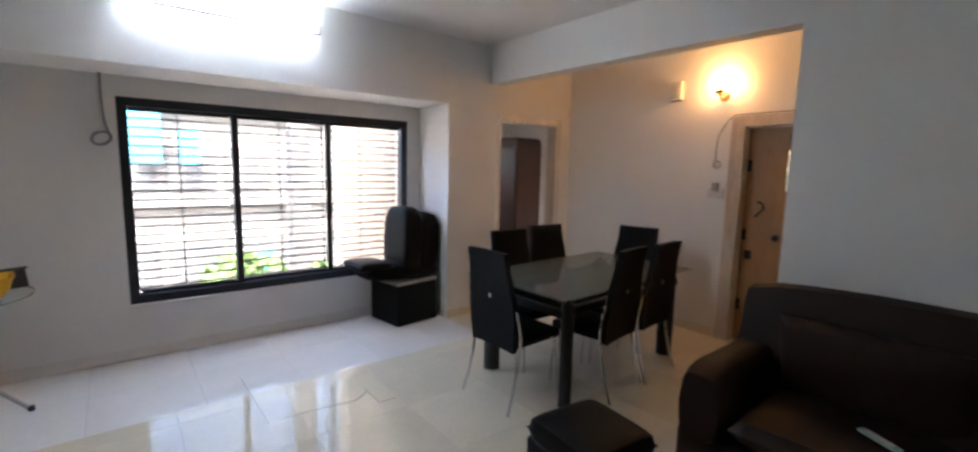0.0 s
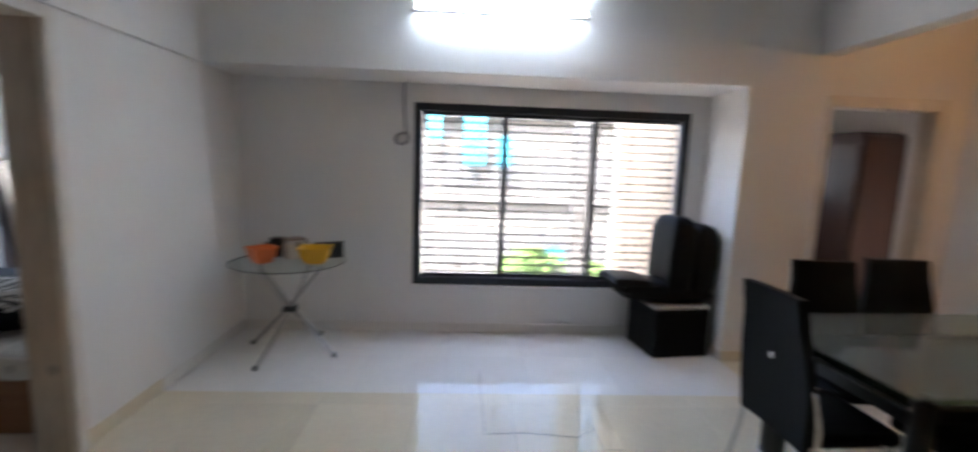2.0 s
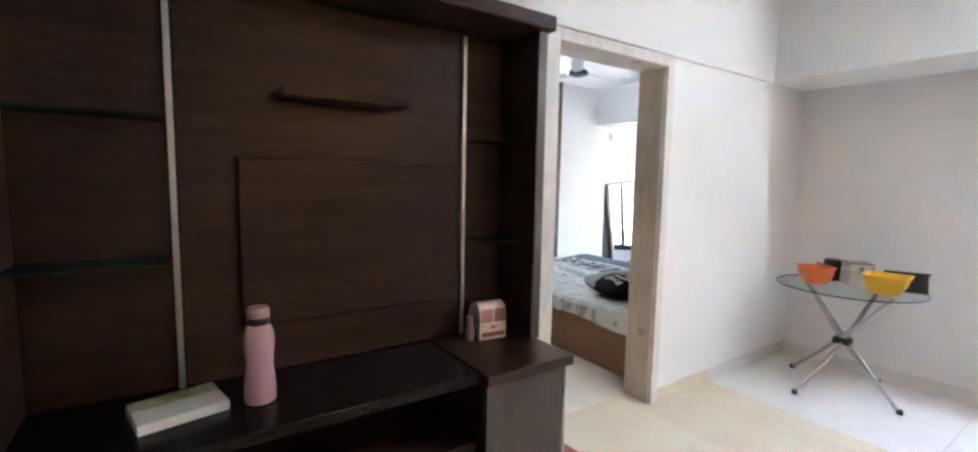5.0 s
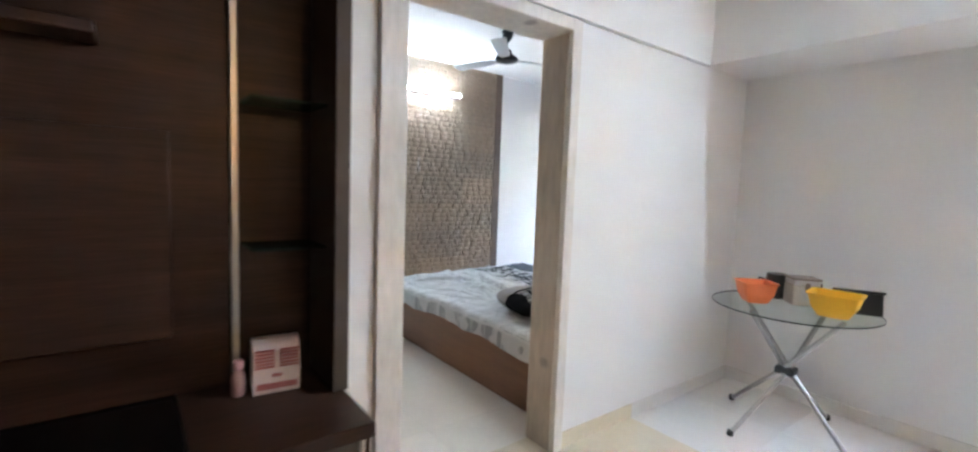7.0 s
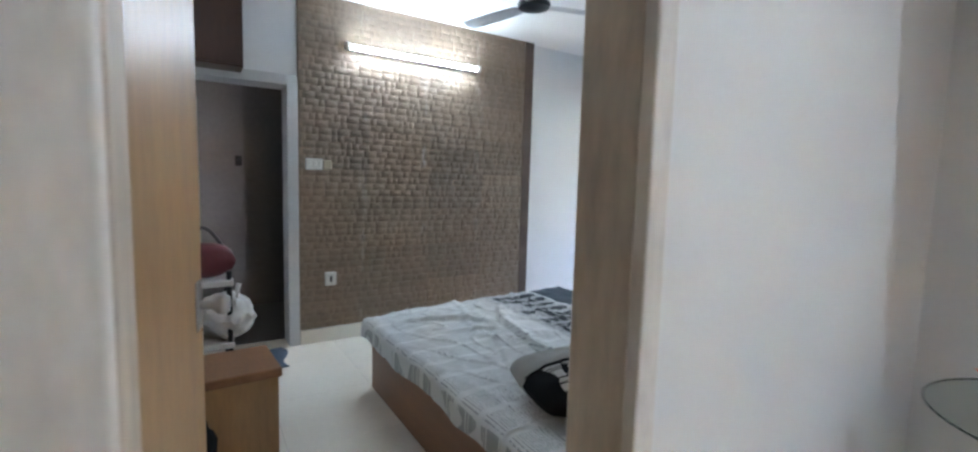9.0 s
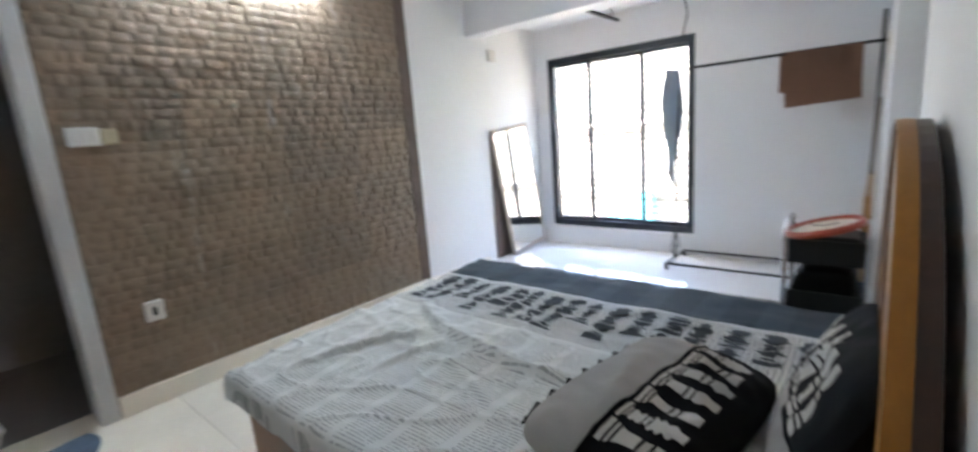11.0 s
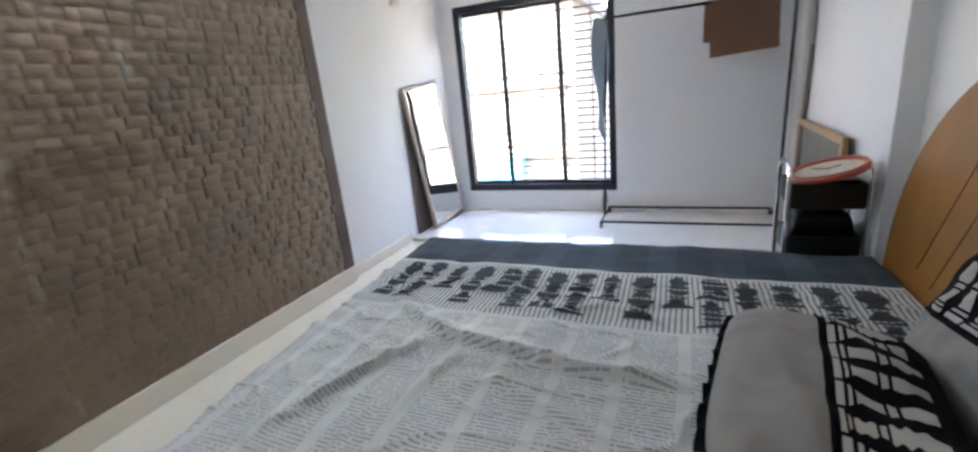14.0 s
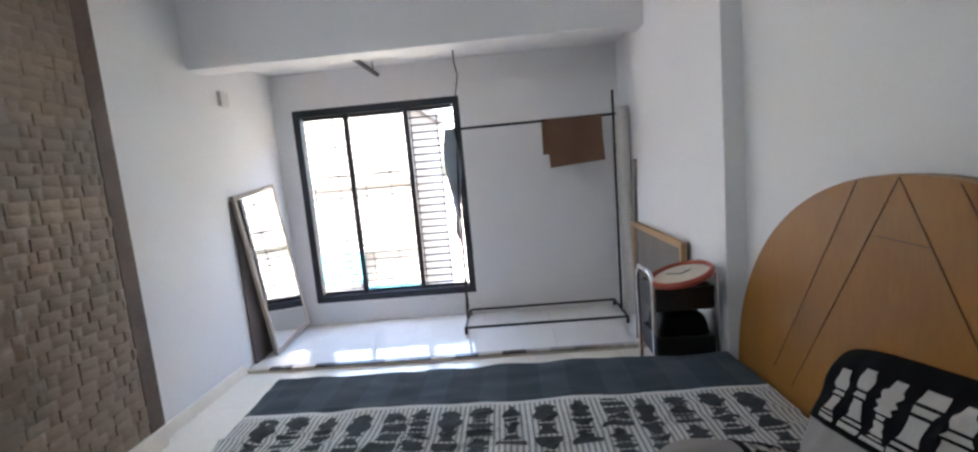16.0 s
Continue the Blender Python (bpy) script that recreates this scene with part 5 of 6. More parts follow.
BROWNCLOTH = surface("brown_towel", (0.30, 0.17, 0.115), 0.95, var=0.1, large=6, fine=160, bump=0.35)
BLUECLOTH = surface("grey_blue_cotton", (0.27, 0.31, 0.34), 0.9, var=0.12, large=5, fine=160, bump=0.25)
hung_cloth("towel", -1.28, -0.82, 6.935, 1.78, 0.40, 0.30, BROWNCLOTH, "brown towel folded over the clothes rack rail", 3, -0.08)
shirt = B()
def shirt_at(u, v):
    w = 0.14 + 0.22 * math.sin(min(1, v * 1.3) * math.pi * 0.75) - 0.19 * max(0, v - 0.62) / 0.38
    w = max(0.02, w)
    return -2.105 + (u - 0.5) * 0.05 * math.sin(v * 6) + 0.06 * (u - 0.5), 6.84 + (u - 0.5) * w * 0.8 + 0.02 * math.sin(v * 5), 1.76 - 1.02 * v * (0.85 + 0.15 * u)
sheet(shirt, shirt_at, 14, 30)
bmesh.ops.solidify(shirt, geom=shirt.faces[:], thickness=0.02)
tagged(part("hanging_shirt", shirt, BLUECLOTH, None, "", True), "grey blue shirt hanging from the rack post", "clothing")

# things leaning behind the trolley
lb = thing("framed_board", pose(-0.725, 5.43, 0.031, 0, 0, 0), "grey board with shade in its colour and a brown wooden frame, standing by the pillar", "board")
# grey darkened to carry the shade on the board's face
BOARDSHADED = surface("shaded_grey_board", (0.15, 0.135, 0.12), 0.6, var=0.2, large=5, fine=60, bump=0.05)
part("panel", box(B(), -0.012, 0.0, 0.03, 1.01, 0.03, 0.86, 0.002), BOARDSHADED, lb)
for y0, y1, z0, z1 in ((0, 1.04, 0.0, 0.04), (0, 1.04, 0.85, 0.89), (0, 0.04, 0.0405, 0.8495), (1.0, 1.04, 0.0405, 0.8495)):
    part("frame_bar", box(B(), -0.022, 0.008, y0, y1, z0, z1, 0.003), TANWOOD, lb)
roll = tagged(part("rolled_sheet", lathe(B(), [(0.05, 0), (0.055, 0.01), (0.055, 1.78), (0.045, 1.79)], 18), surface("off_white_vinyl", (0.62, 0.60, 0.56), 0.6, var=0.06, bump=0.04), None, "", True), "off-white rolled sheet standing in the corner", "roll")
roll.matrix_world = pose(-0.66, 6.98, 0.032, 1.5, 0, 0)
pole = tagged(part("wooden_pole", rod(B(), (0, 0, 0), (0, 0, 1.35), 0.012), surface("grey_wood", (0.20, 0.16, 0.13), 0.6, bump=0.1), None, "", True), "thin grey wooden pole leaning on the wall", "pole")
pole.matrix_world = pose(-0.765, 6.36, 0.032, 0, 1.8, 0)

# chrome trolley with black baskets
tr = thing("trolley", pose(-0.86, 5.21, 0), "chrome tube trolley with black plastic baskets", "trolley")
for x in (-0.15, 0.15):
    part("side_frame", tube(B(), [(x, -0.13, 0.04), (x, -0.13, 0.78), (x, -0.12, 0.82), (x, -0.09, 0.845), (x, 0.09, 0.845), (x, 0.12, 0.82), (x, 0.13, 0.78), (x, 0.13, 0.04)], 0.011, 10), CHROME, tr, "", True)
    for y in (-0.13, 0.13):
        part("wheel", lathe(B(), [(0.008, -0.012), (0.022, -0.01), (0.022, 0.01), (0.008, 0.012)], 14, (x, y, 0.022), pose(0, 0, 0, 0, 90, 0)), BLACKPLASTIC, tr, "", True)
for z in (0.14, 0.42, 0.66):
    bk_ = B()
    box(bk_, -0.135, 0.135, -0.12, 0.12, z, z + 0.008)
    for x0, x1, y0, y1 in ((-0.138, -0.130, -0.12, 0.12), (0.130, 0.138, -0.12, 0.12), (-0.13, 0.13, -0.122, -0.114), (-0.13, 0.13, 0.114, 0.122)):
        box(bk_, x0, x1, y0, y1, z + 0.008, z + 0.11)
    part("basket", bk_, BLACKPLASTIC, tr, "black plastic basket")
bag = B()
cushion(bag, 0.25, 0.22, 0.19, 0.012, Matrix.Identity(4))
bag_ob = tagged(part("black_pouch", bag, LEATHER, None, "", True), "black pouch lying in the trolley basket", "bag")
bag_ob.matrix_world = pose(-0.86, 5.21, 0.535)
clock = thing("wall_clock", pose(-0.865, 5.10, 0.815, 1, -14, 0), "round clock with a red rim lying on the trolley", "clock")
part("rim", lathe(B(), [(0.12, 0), (0.145, 0.004), (0.15, 0.02), (0.142, 0.034), (0.128, 0.03), (0.127, 0.02)], 40), surface("red_brown_rim", (0.42, 0.08, 0.045), 0.35, bump=0.02), clock, "glossy red rim", True)
part("dial", lathe(B(), [(0.127, 0.015), (0.127, 0.021)], 40), surface("aged_dial", (0.62, 0.55, 0.45), 0.5, bump=0.0), clock, "cream clock dial")
for a, l in ((40, 0.075), (-70, 0.055)):
    part("pointer", box(B(), -0.003, 0.003, 0, l, 0.0215, 0.024), BLACKPLASTIC, clock).matrix_basis = pose(0, 0, 0, 0, 0, a)
box_ = thing("black_case", pose(-0.86, 5.21, 0.668), "black plastic case in the top basket of the trolley", "box")
part("body", box(B(), -0.12, 0.12, -0.10, 0.10, 0.002, 0.115, 0.012), BLACKPLASTIC, box_)

# ceiling fan
fan = thing("ceiling_fan", pose(-2.34, 4.28, 0), "dark ceiling fan with three blades", "fan")
FANDARK = surface("dark_fan_enamel", (0.016, 0.020, 0.030), 0.3, var=0.1, bump=0.01)
part("canopy", lathe(B(), [(0.02, 2.70), (0.05, 2.74), (0.06, 2.80)], 20), FANDARK, fan, "", True)
part("rod", rod(B(), (0, 0, 2.60), (0, 0, 2.74), 0.011), FANDARK, fan, "", True)
part("motor", lathe(B(), [(0.02, 2.64), (0.045, 2.62), (0.05, 2.59), (0.10, 2.56), (0.11, 2.54), (0.10, 2.52), (0.05, 2.505), (0.01, 2.50)], 28), FANDARK, fan, "", True)
for a in (75, 195, 315):
    bl_ = outline(B(), [(0.09, -0.03), (0.16, -0.055), (0.62, -0.07), (0.64, 0.0), (0.62, 0.06), (0.16, 0.05), (0.09, 0.03)], 0.005)
    part("blade", bl_, surface("pale_fan_blade", (0.55, 0.55, 0.56), 0.4, bump=0.01) if a == 75 else bpy.data.materials["pale_fan_blade"], fan, "pale fan blade").matrix_basis = pose(0, 0, 2.535, 9, 0, a)
bar = thing("curtain_bar", pose(-2.75, 6.52, 2.33), "dark bar hanging under the alcove ceiling", "rail")
part("bar", box(B(), -0.018, 0.018, 0.0, 0.70, -0.012, 0.012, 0.003), BLACKMETAL, bar)
for y in (0.06, 0.57):
    part("hanger", rod(B(), (0, y, 0.012), (0, y, 0.09), 0.005), BLACKMETAL, bar)

# plastic rack with bags by the south wall
pr_ = thing("storage_rack", pose(-2.73, 2.35, 0), "three-tier white plastic rack holding bags by the wall", "rack")
for z in (0.10, 0.44, 0.78):
    part("shelf", box(B(), -0.17, 0.17, -0.15, 0.17, z, z + 0.035, 0.008), WHITEPLASTIC, pr_)
for x in (-0.15, 0.15):
    for y in (-0.13, 0.15):
        part("upright", rod(B(), (x, y, 0.0), (x, y, 0.86), 0.013), BLACKPLASTIC if y > 0 else WHITEPLASTIC, pr_, "", True)
MAROON = surface("maroon_leatherette", (0.11, 0.016, 0.022), 0.42, var=0.2, large=5, fine=90, bump=0.12)
hbag = thing("hand_bag", pose(-2.69, 2.38, 0.815, 0, 0, 98), "maroon hand bag with a black strap on the rack", "bag")
part("body", cushion(B(), 0.31, 0.18, 0.15, 0.02, pose(0, 0, 0.093), 18, 2.6), MAROON, hbag, "", True)
part("strap", tube(B(), [(-0.12 + 0.24 * k / 12, 0, 0.12 + 0.15 * math.sin(math.pi * k / 12)) for k in range(13)], 0.010), BLACKPLASTIC, hbag, "black carrying strap", True)


def crumpled(name, m, size, material, label, seed, category):
    bm = B()
    bmesh.ops.create_icosphere(bm, subdivisions=4, radius=1)
    for v in bm.verts:
        n = v.co.normalized()
        f = 1 + 0.22 * noise.noise(n * 2.2 + Vector((seed, 0, 0))) + 0.10 * noise.noise(n * 5 + Vector((0, seed, 0)))
        v.co = Vector((n.x * size[0] * f, n.y * size[1] * f, max(-size[2] * 0.75, n.z * size[2] * f)))
    zmin = min(v.co.z for v in bm.verts)
    bmesh.ops.translate(bm, verts=bm.verts, vec=(0, 0, -zmin))
    ob = part(name, bm, material, None, "", True)
    ob.matrix_world = m
    return tagged(ob, label, category)


crumpled("black_cloth", pose(-0.86, 5.21, 0.149), (0.115, 0.105, 0.12), BLACKCOTTON, "black cloth bundle in the low trolley basket", 21, "clothing")
pbag = crumpled("plastic_bag", pose(-2.75, 2.49, 0.477), (0.19, 0.14, 0.13), surface("cloudy_white_plastic", (0.52, 0.50, 0.47), 0.3, var=0.1, bump=0.1), "crumpled white plastic bag on the rack", 3, "bag")
part("handle", tube(B(), [(-0.03, 0.05, 0.20), (-0.02, 0.06, 0.27), (0.03, 0.07, 0.28), (0.04, 0.05, 0.20)], 0.008), WHITEPLASTIC, pbag, "", True)
crumpled("black_cloth", pose(-2.73, 2.31, 0.476), (0.13, 0.07, 0.09), BLACKCOTTON, "black cloth bundle on the rack", 5, "clothing")
crumpled("blue_cloth", pose(-2.73, 2.35, 0.136), (0.15, 0.12, 0.11), NAVY, "dark blue cloth bundle on the low shelf", 8, "clothing")
crumpled("black_backpack", pose(-1.98, 2.29, 0.0), (0.12, 0.11, 0.24), BLACKCOTTON, "black cloth backpack on the floor", 11, "bag")
st = thing("wooden_stool", pose(-2.32, 2.50, 0, 0, 0, 4), "brown wooden stool beside the plastic rack", "stool")
part("top", box(B(), -0.19, 0.19, -0.18, 0.18, 0.405, 0.45, 0.006), BEDWOOD, st)
for x in (-0.165, 0.165):
    part("side", box(B(), x - 0.012, x + 0.012, -0.165, 0.165, 0.0, 0.404, 0.003), TANWOOD, st)
part("shelf", box(B(), -0.152, 0.152, -0.16, 0.16, 0.18, 0.20, 0.002), BEDWOOD, st)
bm_ = B()
sheet(bm_, lambda u, v: (-3.68 + 0.42 * u + 0.03 * math.sin(v * 4), 2.36 + 0.55 * v + 0.03 * math.sin(u * 6), 0.012 + 0.010 * abs(noise.noise((u * 4, v * 5, 9)))), 24, 24, 0.008)
tagged(part("foot_mat", bm_, surface("faded_blue_cotton", (0.10, 0.14, 0.20), 0.95, var=0.25, large=8, fine=90, bump=0.4), None, "", True), "faded blue cotton mat before the bathroom", "mat")


# ---- outside ----
GROUND = surface("dusty_ground", (0.30, 0.27, 0.23), 0.95, var=0.2, large=0.05, fine=1.0, bump=0.3)
gm = B()
box(gm, -900, 900, -900, 900, -9.2, -9.0)
tagged(part("ground", gm, GROUND), "dusty ground far below the flat", "ground", kind="structure")
WHITEWASH = surface("pale_facade", (0.20, 0.195, 0.185), 0.9, var=0.08, large=0.3, fine=4, bump=0.1)
GREYWASH = surface("grey_facade", (0.10, 0.10, 0.10), 0.9, var=0.12, large=0.3, fine=4, bump=0.1)
TARP = surface("cyan_tarpaulin", (0.035, 0.30, 0.41), 0.6, var=0.12, large=1.0, fine=9, bump=0.3)
WGLASS = surface("dark_far_glass", (0.12, 0.125, 0.13), 0.3, bump=0)


def block(x0, x1, y0, y1, top, material, label, cols, rows, tarps=()):
    ob = thing("apartment_building", pose((x0 + x1) / 2, y0, -9.0), label, "building")
    w, d, h = x1 - x0, y1 - y0, top + 9.0
    part("wall", box(B(), -w / 2, w / 2, 0, d, 0, h), material, ob)
    part("roof", box(B(), -w / 2 - 0.3, w / 2 + 0.3, -0.3, d + 0.3, h, h + 0.5), GREYWASH, ob)
    for r in range(rows):
        for c in range(cols):
            cx, cz = -w / 2 + w * (c + 0.5) / cols, h - 2.2 - 3.1 * r
            wn_ = part("window", box(B(), cx - 0.75, cx + 0.75, -0.06, 0.02, cz - 0.7, cz + 0.7), GREYWASH, ob)
            part("pane", box(B(), cx - 0.62, cx + 0.62, -0.09, -0.061, cz - 0.58, cz + 0.58), WGLASS, wn_)
        part("ledge", box(B(), -w / 2, w / 2, -0.5, -0.001, h - 3.35 - 3.1 * r, h - 3.2 - 3.1 * r), GREYWASH, ob)
    for cx, z0, z1, tw in tarps:
        part("tarpaulin", box(B(), cx - tw / 2, cx + tw / 2, -0.75, -0.60, z0 + 9.0, z1 + 9.0), TARP, ob, "cyan tarpaulin over a balcony")
    return ob


block(-3, 9, 19, 29, 6.5, WHITEWASH, "pale apartment building with balconies and cyan tarpaulins", 7, 5, ((-2.65, 2.2, 3.4, 0.5), (-1.2, 1.4, 3.2, 0.8), (-0.1, 1.4, 2.5, 0.55), (2.0, -2.3, -1.6, 0.7)))
block(11, 20, 15, 26, 6.0, WHITEWASH, "pale apartment building across the yard", 4, 4)
block(-18, -6, 24, 34, 4.5, WHITEWASH, "pale apartment building beyond the bedroom window", 5, 4, ((2.5, -3.2, -1.8, 2.2), (4.6, -4.2, -3.4, 2.4)))
col = tagged(part("concrete_column", box(B(), 3.38, 3.70, 8.9, 9.25, -9.0, 6.0, 0.02), GREYWASH), "grey concrete column outside the window", "column", kind="structure")
LEAF = surface("tree_leaf", (0.07, 0.13, 0.025), 0.6, var=0.4, large=1.0, fine=6, bump=0.1)
BARK = surface("tree_bark", (0.10, 0.07, 0.05), 0.9, var=0.3, bump=0.4)


def tree(x, y, top, spread, seed):
    ob = thing("tree", pose(x, y, -9.0), "leafy green tree in the yard below", "tree")
    r, h = random.Random(seed), top + 9.0
    trunk = tube(B(), [(0, 0, 0), (0.1, 0, h * 0.3), (0, 0.1, h * 0.55)], 0.16, 8)
    crown = B()
    for k in range(6):
        a = k * 1.05
        tip = (spread * 0.7 * math.cos(a), spread * 0.7 * math.sin(a), h * r.uniform(0.72, 0.9))
        tube(trunk, [(0, 0.1, h * 0.5), (tip[0] * 0.5, tip[1] * 0.5, h * 0.66), tip], 0.05, 6)
    part("trunk", trunk, BARK, ob)
    for k in range(1500):
        a, q = r.uniform(0, 6.283), r.uniform(0, 1) ** 0.5
        z = r.uniform(0, 1)
        rad = spread * q * math.sqrt(max(0.05, 1 - (2 * z - 1) ** 2)) * (0.75 + 0.35 * math.sin(3 * a + seed))
        c = Vector((rad * math.cos(a), rad * math.sin(a), h * 0.62 + z * h * 0.40))
        t_ = Vector((r.gauss(0, 1), r.gauss(0, 1), r.gauss(0, 1))).normalized()
        s_ = t_.orthogonal().normalized()
        l = r.uniform(0.10, 0.22)
        crown.faces.new([crown.verts.new(c + v) for v in (t_ * l, s_ * l * 0.45, -t_ * l, -s_ * l * 0.45)])
    part("crown", crown, LEAF, ob)
    return ob


tree(3.4, 13.5, -1.0, 1.9, 2)
tree(5.8, 15.5, -1.8, 1.8, 3)
tree(-7.5, 17.0, -2.8, 2.2, 5)

# ---- pieces: stone cladding, floor tiles ----
STONE = surface("brown_grey_stone", (0.272, 0.192, 0.13), 0.46, var=0.3, large=2.2, fine=55, bump=0.3, rand=0.0, rvar=0.2, stretch=(1, 0.6, 2.2))


def whitened(m):
    """Pale smears over the stone, running down the joints between the panels, and darker panels."""
    t = m.node_tree
    p = t.nodes["Principled BSDF"]
    base = p.inputs["Base Color"].links[0].from_socket
    where = t.nodes.new("ShaderNodeNewGeometry")
    sp = t.nodes.new("ShaderNodeSeparateXYZ")
    t.links.new(where.outputs["Position"], sp.inputs[0])
    mp = t.nodes.new("ShaderNodeMapping")
    mp.inputs["Scale"].default_value = (1, 9, 2.2)
    t.links.new(where.outputs["Position"], mp.inputs[0])
    blot = node(t, "ShaderNodeTexNoise", Scale=2.0, Detail=5.0, Roughness=0.7)
    t.links.new(mp.outputs[0], blot.inputs["Vector"])
    f = calc(t, "FRACT", calc(t, "DIVIDE", calc(t, "SUBTRACT", sp.outputs[1], 3.06), 0.565))
    near = calc(t, "MULTIPLY", calc(t, "MAXIMUM", calc(t, "SUBTRACT", 1.0, calc(t, "MULTIPLY", calc(t, "ABSOLUTE", calc(t, "SUBTRACT", f, 0.9)), 9.0)), 0.12), 1.0)
    smear = calc(t, "MULTIPLY", calc(t, "MAXIMUM", calc(t, "MULTIPLY", calc(t, "SUBTRACT", blot.outputs[0], 0.52), 4.5), 0.0), near)
    cell = t.nodes.new("ShaderNodeTexWhiteNoise")
    cv = t.nodes.new("ShaderNodeCombineXYZ")
    t.links.new(calc(t, "FLOOR", calc(t, "DIVIDE", calc(t, "SUBTRACT", sp.outputs[1], 3.06), 0.565)), cv.inputs[0])
    t.links.new(calc(t, "FLOOR", calc(t, "DIVIDE", calc(t, "SUBTRACT", sp.outputs[2], 0.122), 0.33)), cv.inputs[1])
    t.links.new(cv.outputs[0], cell.inputs["Vector"])
    dark = mixed(t, calc(t, "MULTIPLY", cell.outputs["Value"], 0.45), base, (0.13, 0.105, 0.085))
    t.links.new(mixed(t, calc(t, "MINIMUM", calc(t, "MULTIPLY", smear, 0.8), 0.7), dark, (0.55, 0.50, 0.45)), p.inputs["Base Color"])


whitened(STONE)
clad = tagged(part("stone_cladding", box(B(), -3.779, -3.7256, 3.06, 5.342, 0.121, 2.798), surface("stone_bed", (0.27, 0.195, 0.14), 0.8, var=0.3, large=4, fine=40, bump=0.4)), "woven-pattern brown stone cladding on the bedroom wall", "cladding", kind="structure")

tagged(part("trim_cladding", box(B(), -3.7255, -3.7195, 5.237, 5.342, 0.121, 2.798, 0.002), surface("dark_brown_edge", (0.115, 0.078, 0.060), 0.6, var=0.3, large=5, fine=50, bump=0.2)), "smooth dark brown strip at the end of the stone cladding", "trim", kind="structure")


def piece_mesh(name, sx, sy, sz, material, soft):
    """A split stone with its back to the wall: straight sides and a softly bulging face, centred at its back."""
    me = bpy.data.meshes.new(name)
    a, b, c, d = sy / 2, sz / 2, soft, 0.0045
    e = sx - d
    v = [(0, -a, -b), (0, a, -b), (0, a, b), (0, -a, b), (e, -a, -b), (e, a, -b), (e, a, b), (e, -a, b),
         (e, -a, -b), (e, a, -b), (e, a, b), (e, -a, b), (sx, -a + c, -b + c), (sx, a - c, -b + c), (sx, a - c, b - c), (sx, -a + c, b - c)]
    f = [(0, 1, 5, 4), (1, 2, 6, 5), (2, 3, 7, 6), (3, 0, 4, 7), (8, 9, 13, 12), (9, 10, 14, 13), (10, 11, 15, 14), (11, 8, 12, 15), (12, 13, 14, 15)]
    me.from_pydata(v, [], f)
    me.polygons.foreach_set("use_smooth", [k > 3 for k in range(9)])
    me.materials.append(material)
    return me


rng = random.Random(11)
PH, PW = 0.055, 0.100
variants = [piece_mesh("stone", 0.0115 + 0.0013 * k, PW - 0.0006, PH - 0.0006, STONE, 0.013) for k in range(5)]
halves = [piece_mesh("stone", 0.0110 + 0.0013 * k, PW / 2 - 0.0006, PH - 0.0006, STONE, 0.011) for k in range(4)]
rest_v, rest_f, made = [], [], 0
rows = int((2.797 - 0.122) / PH)
for r in range(rows):
    z = 0.122 + PH * (r + 0.5)
    count = r
    y = 3.062 - (PW * 0.5 if r % 2 else 0) + PW * 0.25 * ((r // 2) % 2)
    while y < 5.235:
        half = rng.random() < 0.36
        w = PW / 2 if half else PW
        y0, y1 = max(y, 3.062), min(y + w, 5.235)
        if y1 - y0 > 0.02:
            me = rng.choice(halves if half else variants)
            count += 1
            over = (count + r // 2) % 2
            s = (y1 - y0) / w
            m = pose(-3.735 + 0.0045 * over, (y0 + y1) / 2, z, 0, rng.uniform(0.5, 3.0) if over else rng.uniform(-3.0, 0.0), rng.uniform(0.5, 2.5) * (1 if over else -1))
            if z < 1.45 and y0 > 4.10 and made < 300:
                ob = new("stone", me)
                ob.parent = clad
                ob.matrix_basis = m @ Matrix.Diagonal((1, s, 1, 1))
                made += 1
            else:
                n0 = len(rest_v)
                rest_v += [tuple(m @ Vector((vv.co.x, vv.co.y * s, vv.co.z))) for vv in me.vertices]
                rest_f += [tuple(i + n0 for i in pp.vertices) for pp in me.polygons]
        y += w
me = bpy.data.meshes.new("stones")
me.from_pydata(rest_v, [], rest_f)
me.polygons.foreach_set("use_smooth", [k % 9 > 3 for k in range(len(rest_f))])
me.materials.append(STONE)
rest = new("stones", me)
rest.parent = clad
tagged(rest, kind="stuff")

tiles = {}


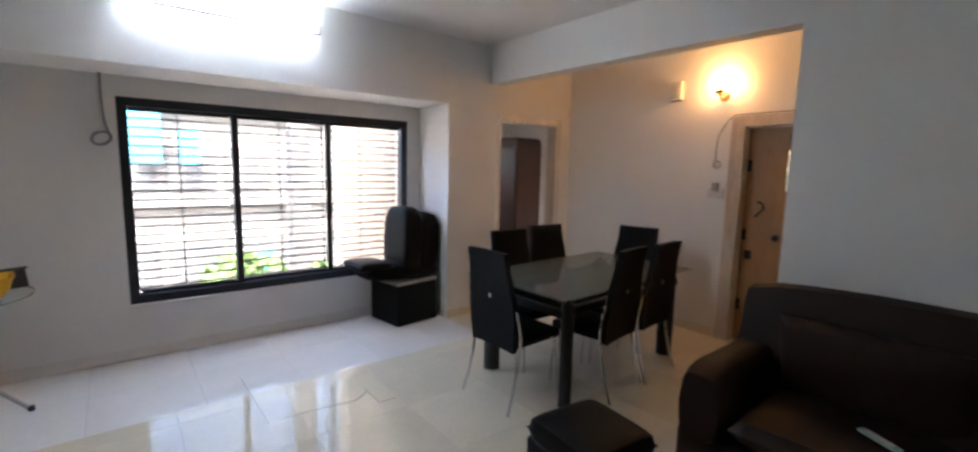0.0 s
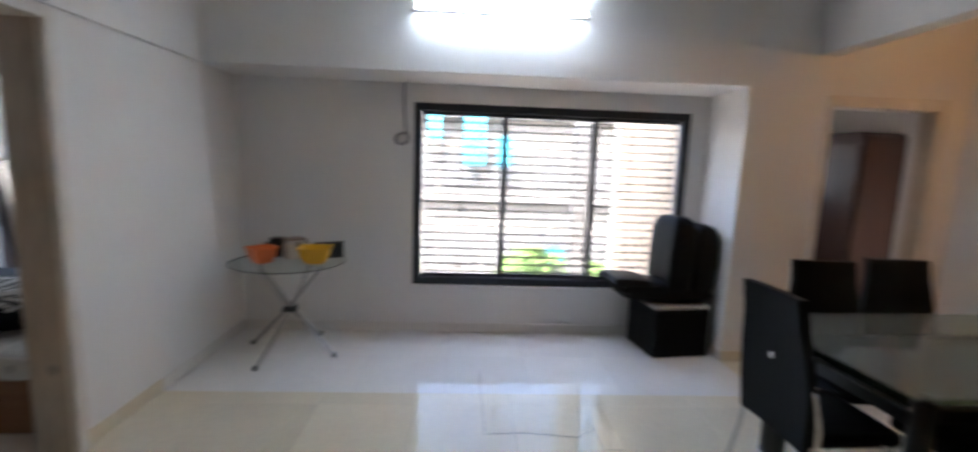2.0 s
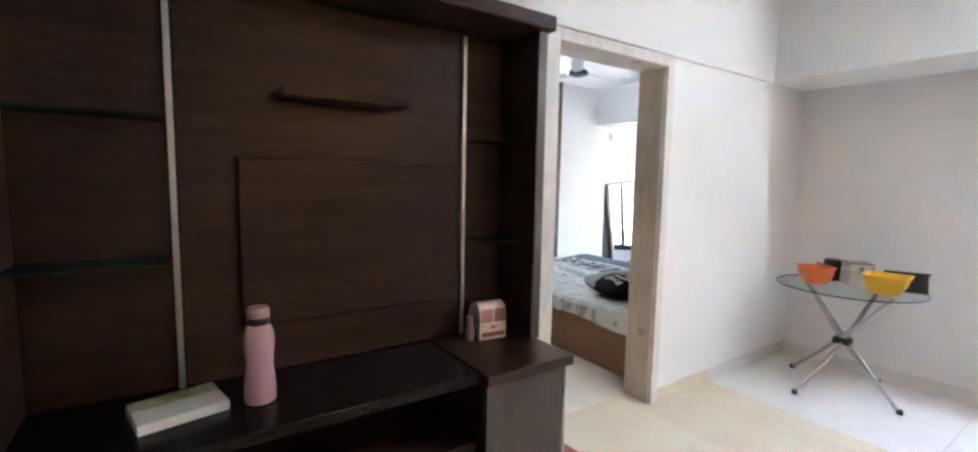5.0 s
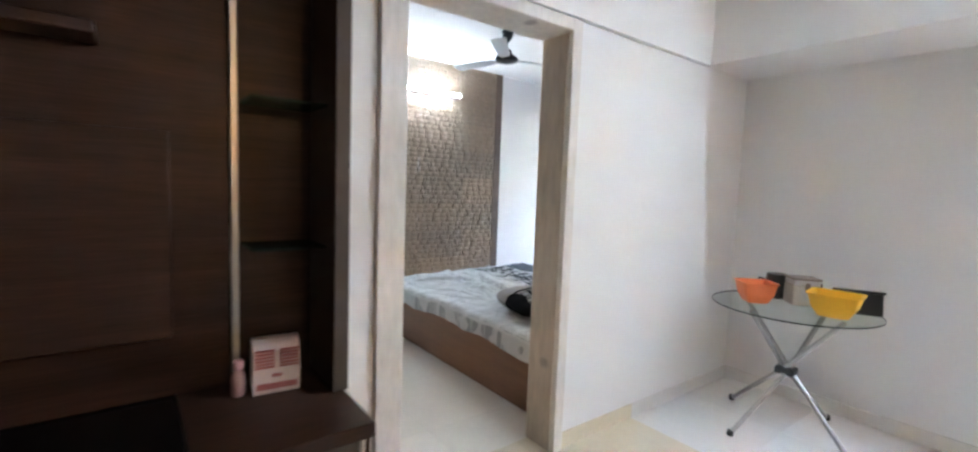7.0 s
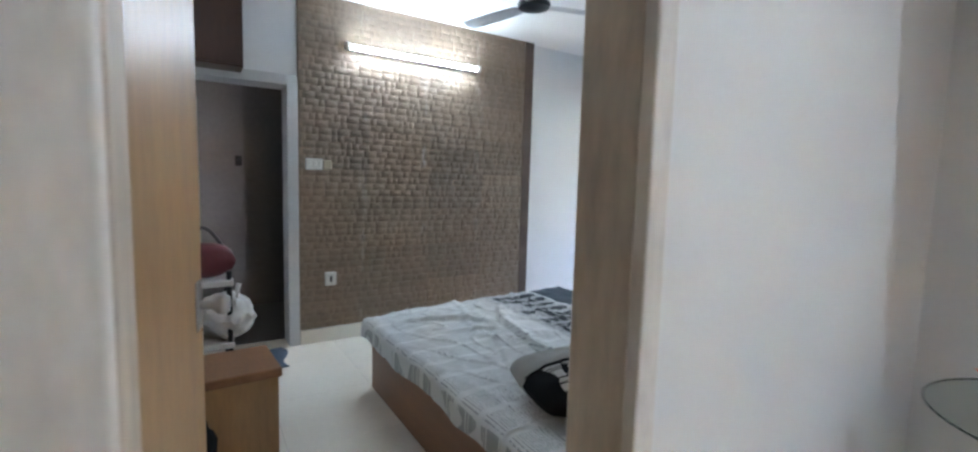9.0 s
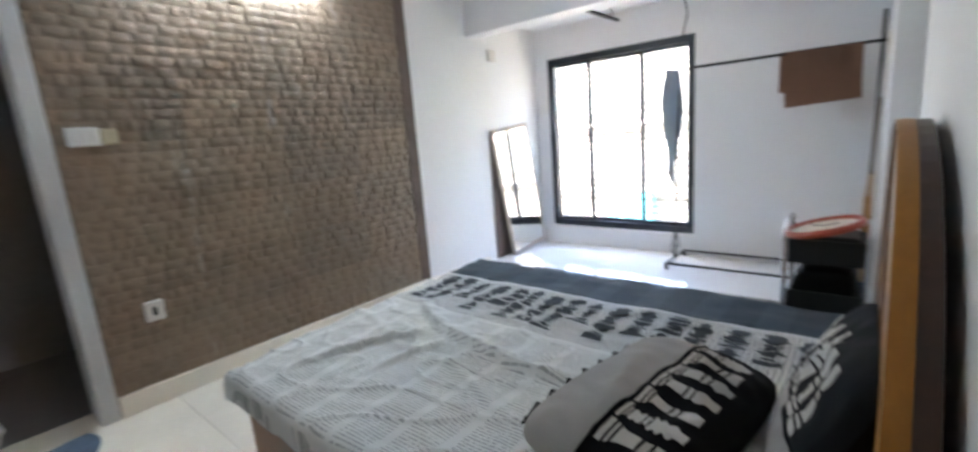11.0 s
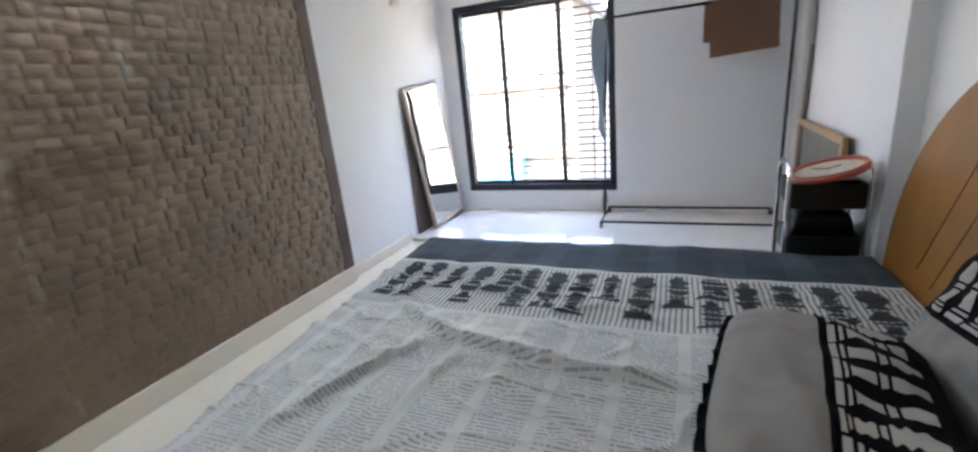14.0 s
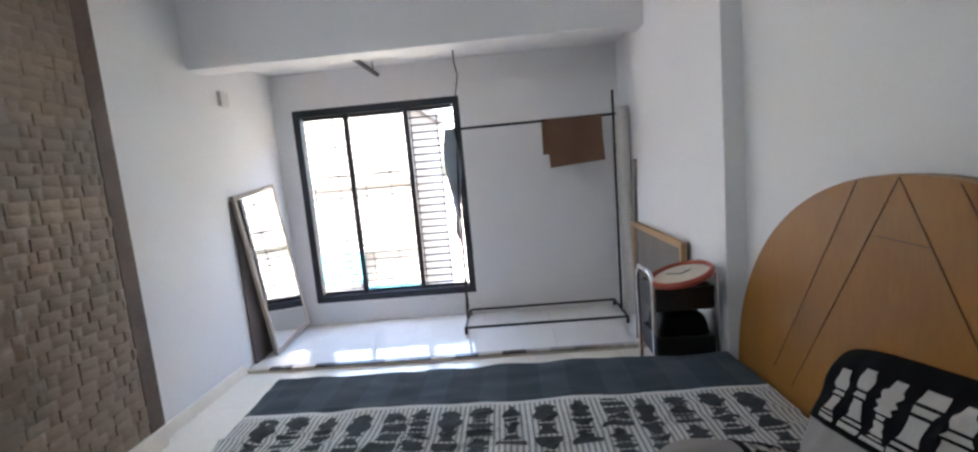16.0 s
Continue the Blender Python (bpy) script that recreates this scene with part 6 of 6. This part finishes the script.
def lay(parent, x0, x1, y0, y1, size, material, z=0.0, ox=0.0, oy=0.0):
    """Floor tiles, each a thin slab with a hairline joint round it."""
    nx, ny = math.ceil((x1 - x0) / size), math.ceil((y1 - y0) / size)
    for i in range(nx):
        for j in range(ny):
            a, b = x0 + i * size, min(x0 + (i + 1) * size, x1)
            c, d = y0 + j * size, min(y0 + (j + 1) * size, y1)
            if b - a < 0.03 or d - c < 0.03:
                continue
            key = (round(b - a, 3), round(d - c, 3), material.name)
            if key not in tiles:
                w, l, g = (b - a) / 2 - 0.0005, (d - c) / 2 - 0.0005, 0.0006
                me = bpy.data.meshes.new("tile")
                v = [(sx * w, sy * l, zz) for zz in (-0.0118, -g) for sx, sy in ((-1, -1), (1, -1), (1, 1), (-1, 1))] + [(sx * (w - g), sy * (l - g), 0) for sx, sy in ((-1, -1), (1, -1), (1, 1), (-1, 1))]
                f = [(0, 3, 2, 1), (8, 9, 10, 11)] + [(k, (k + 1) % 4, 4 + (k + 1) % 4, 4 + k) for k in range(4)] + [(4 + k, 4 + (k + 1) % 4, 8 + (k + 1) % 4, 8 + k) for k in range(4)]
                me.from_pydata(v, [], f)
                me.materials.append(material)
                tiles[key] = me
            ob = new("tile", tiles[key])
            ob.parent = parent
            ob.matrix_basis = Matrix.Translation(((a + b) / 2, (c + d) / 2, z))


lay(floor, -0.60, 5.50, -1.75, 3.80, 0.6, CREAM)
lay(floor, 3.58, 5.50, 3.80, 5.09, 0.6, CREAM)
lay(floor, -0.43, 3.58, 3.80, 4.94, 0.6, PALE)
lay(floor_bed, -3.95, -0.60, 2.12, 6.25, 0.6, IVORY)
step = slab("alcove_step", -3.78, -0.60, 6.25, 7.28, -0.012, 0.018, SCREED, "low raised alcove floor with a patterned edge", "step")
lay(step, -3.78, -0.60, 6.30, 7.28, 0.6, PALE, 0.030)
EDGE = surface("patterned_edge_tile", (0.25, 0.22, 0.19), 0.3, var=0.9, large=6, fine=60, bump=0.02, rand=0.9)
lay(step, -3.78, -0.60, 6.25, 6.30, 0.18, EDGE, 0.030)

# hairline cracks in the living room floor
CRACK = surface("dark_crack", (0.16, 0.13, 0.09), 0.9, bump=0)
for line in (((1.615, 4.104), (1.616, 3.9), (1.62, 3.748), (1.625, 3.324)), ((1.642, 3.334), (1.827, 3.346), (2.02, 3.325), (2.152, 3.301), (2.256, 3.375)), ((2.268, 3.437), (2.266, 3.188), (2.386, 3.186))):
    part("crack", tube(B(), [(x, y, 0.0004) for x, y in line], 0.0016, 5), CRACK, floor, "dark hairline crack")
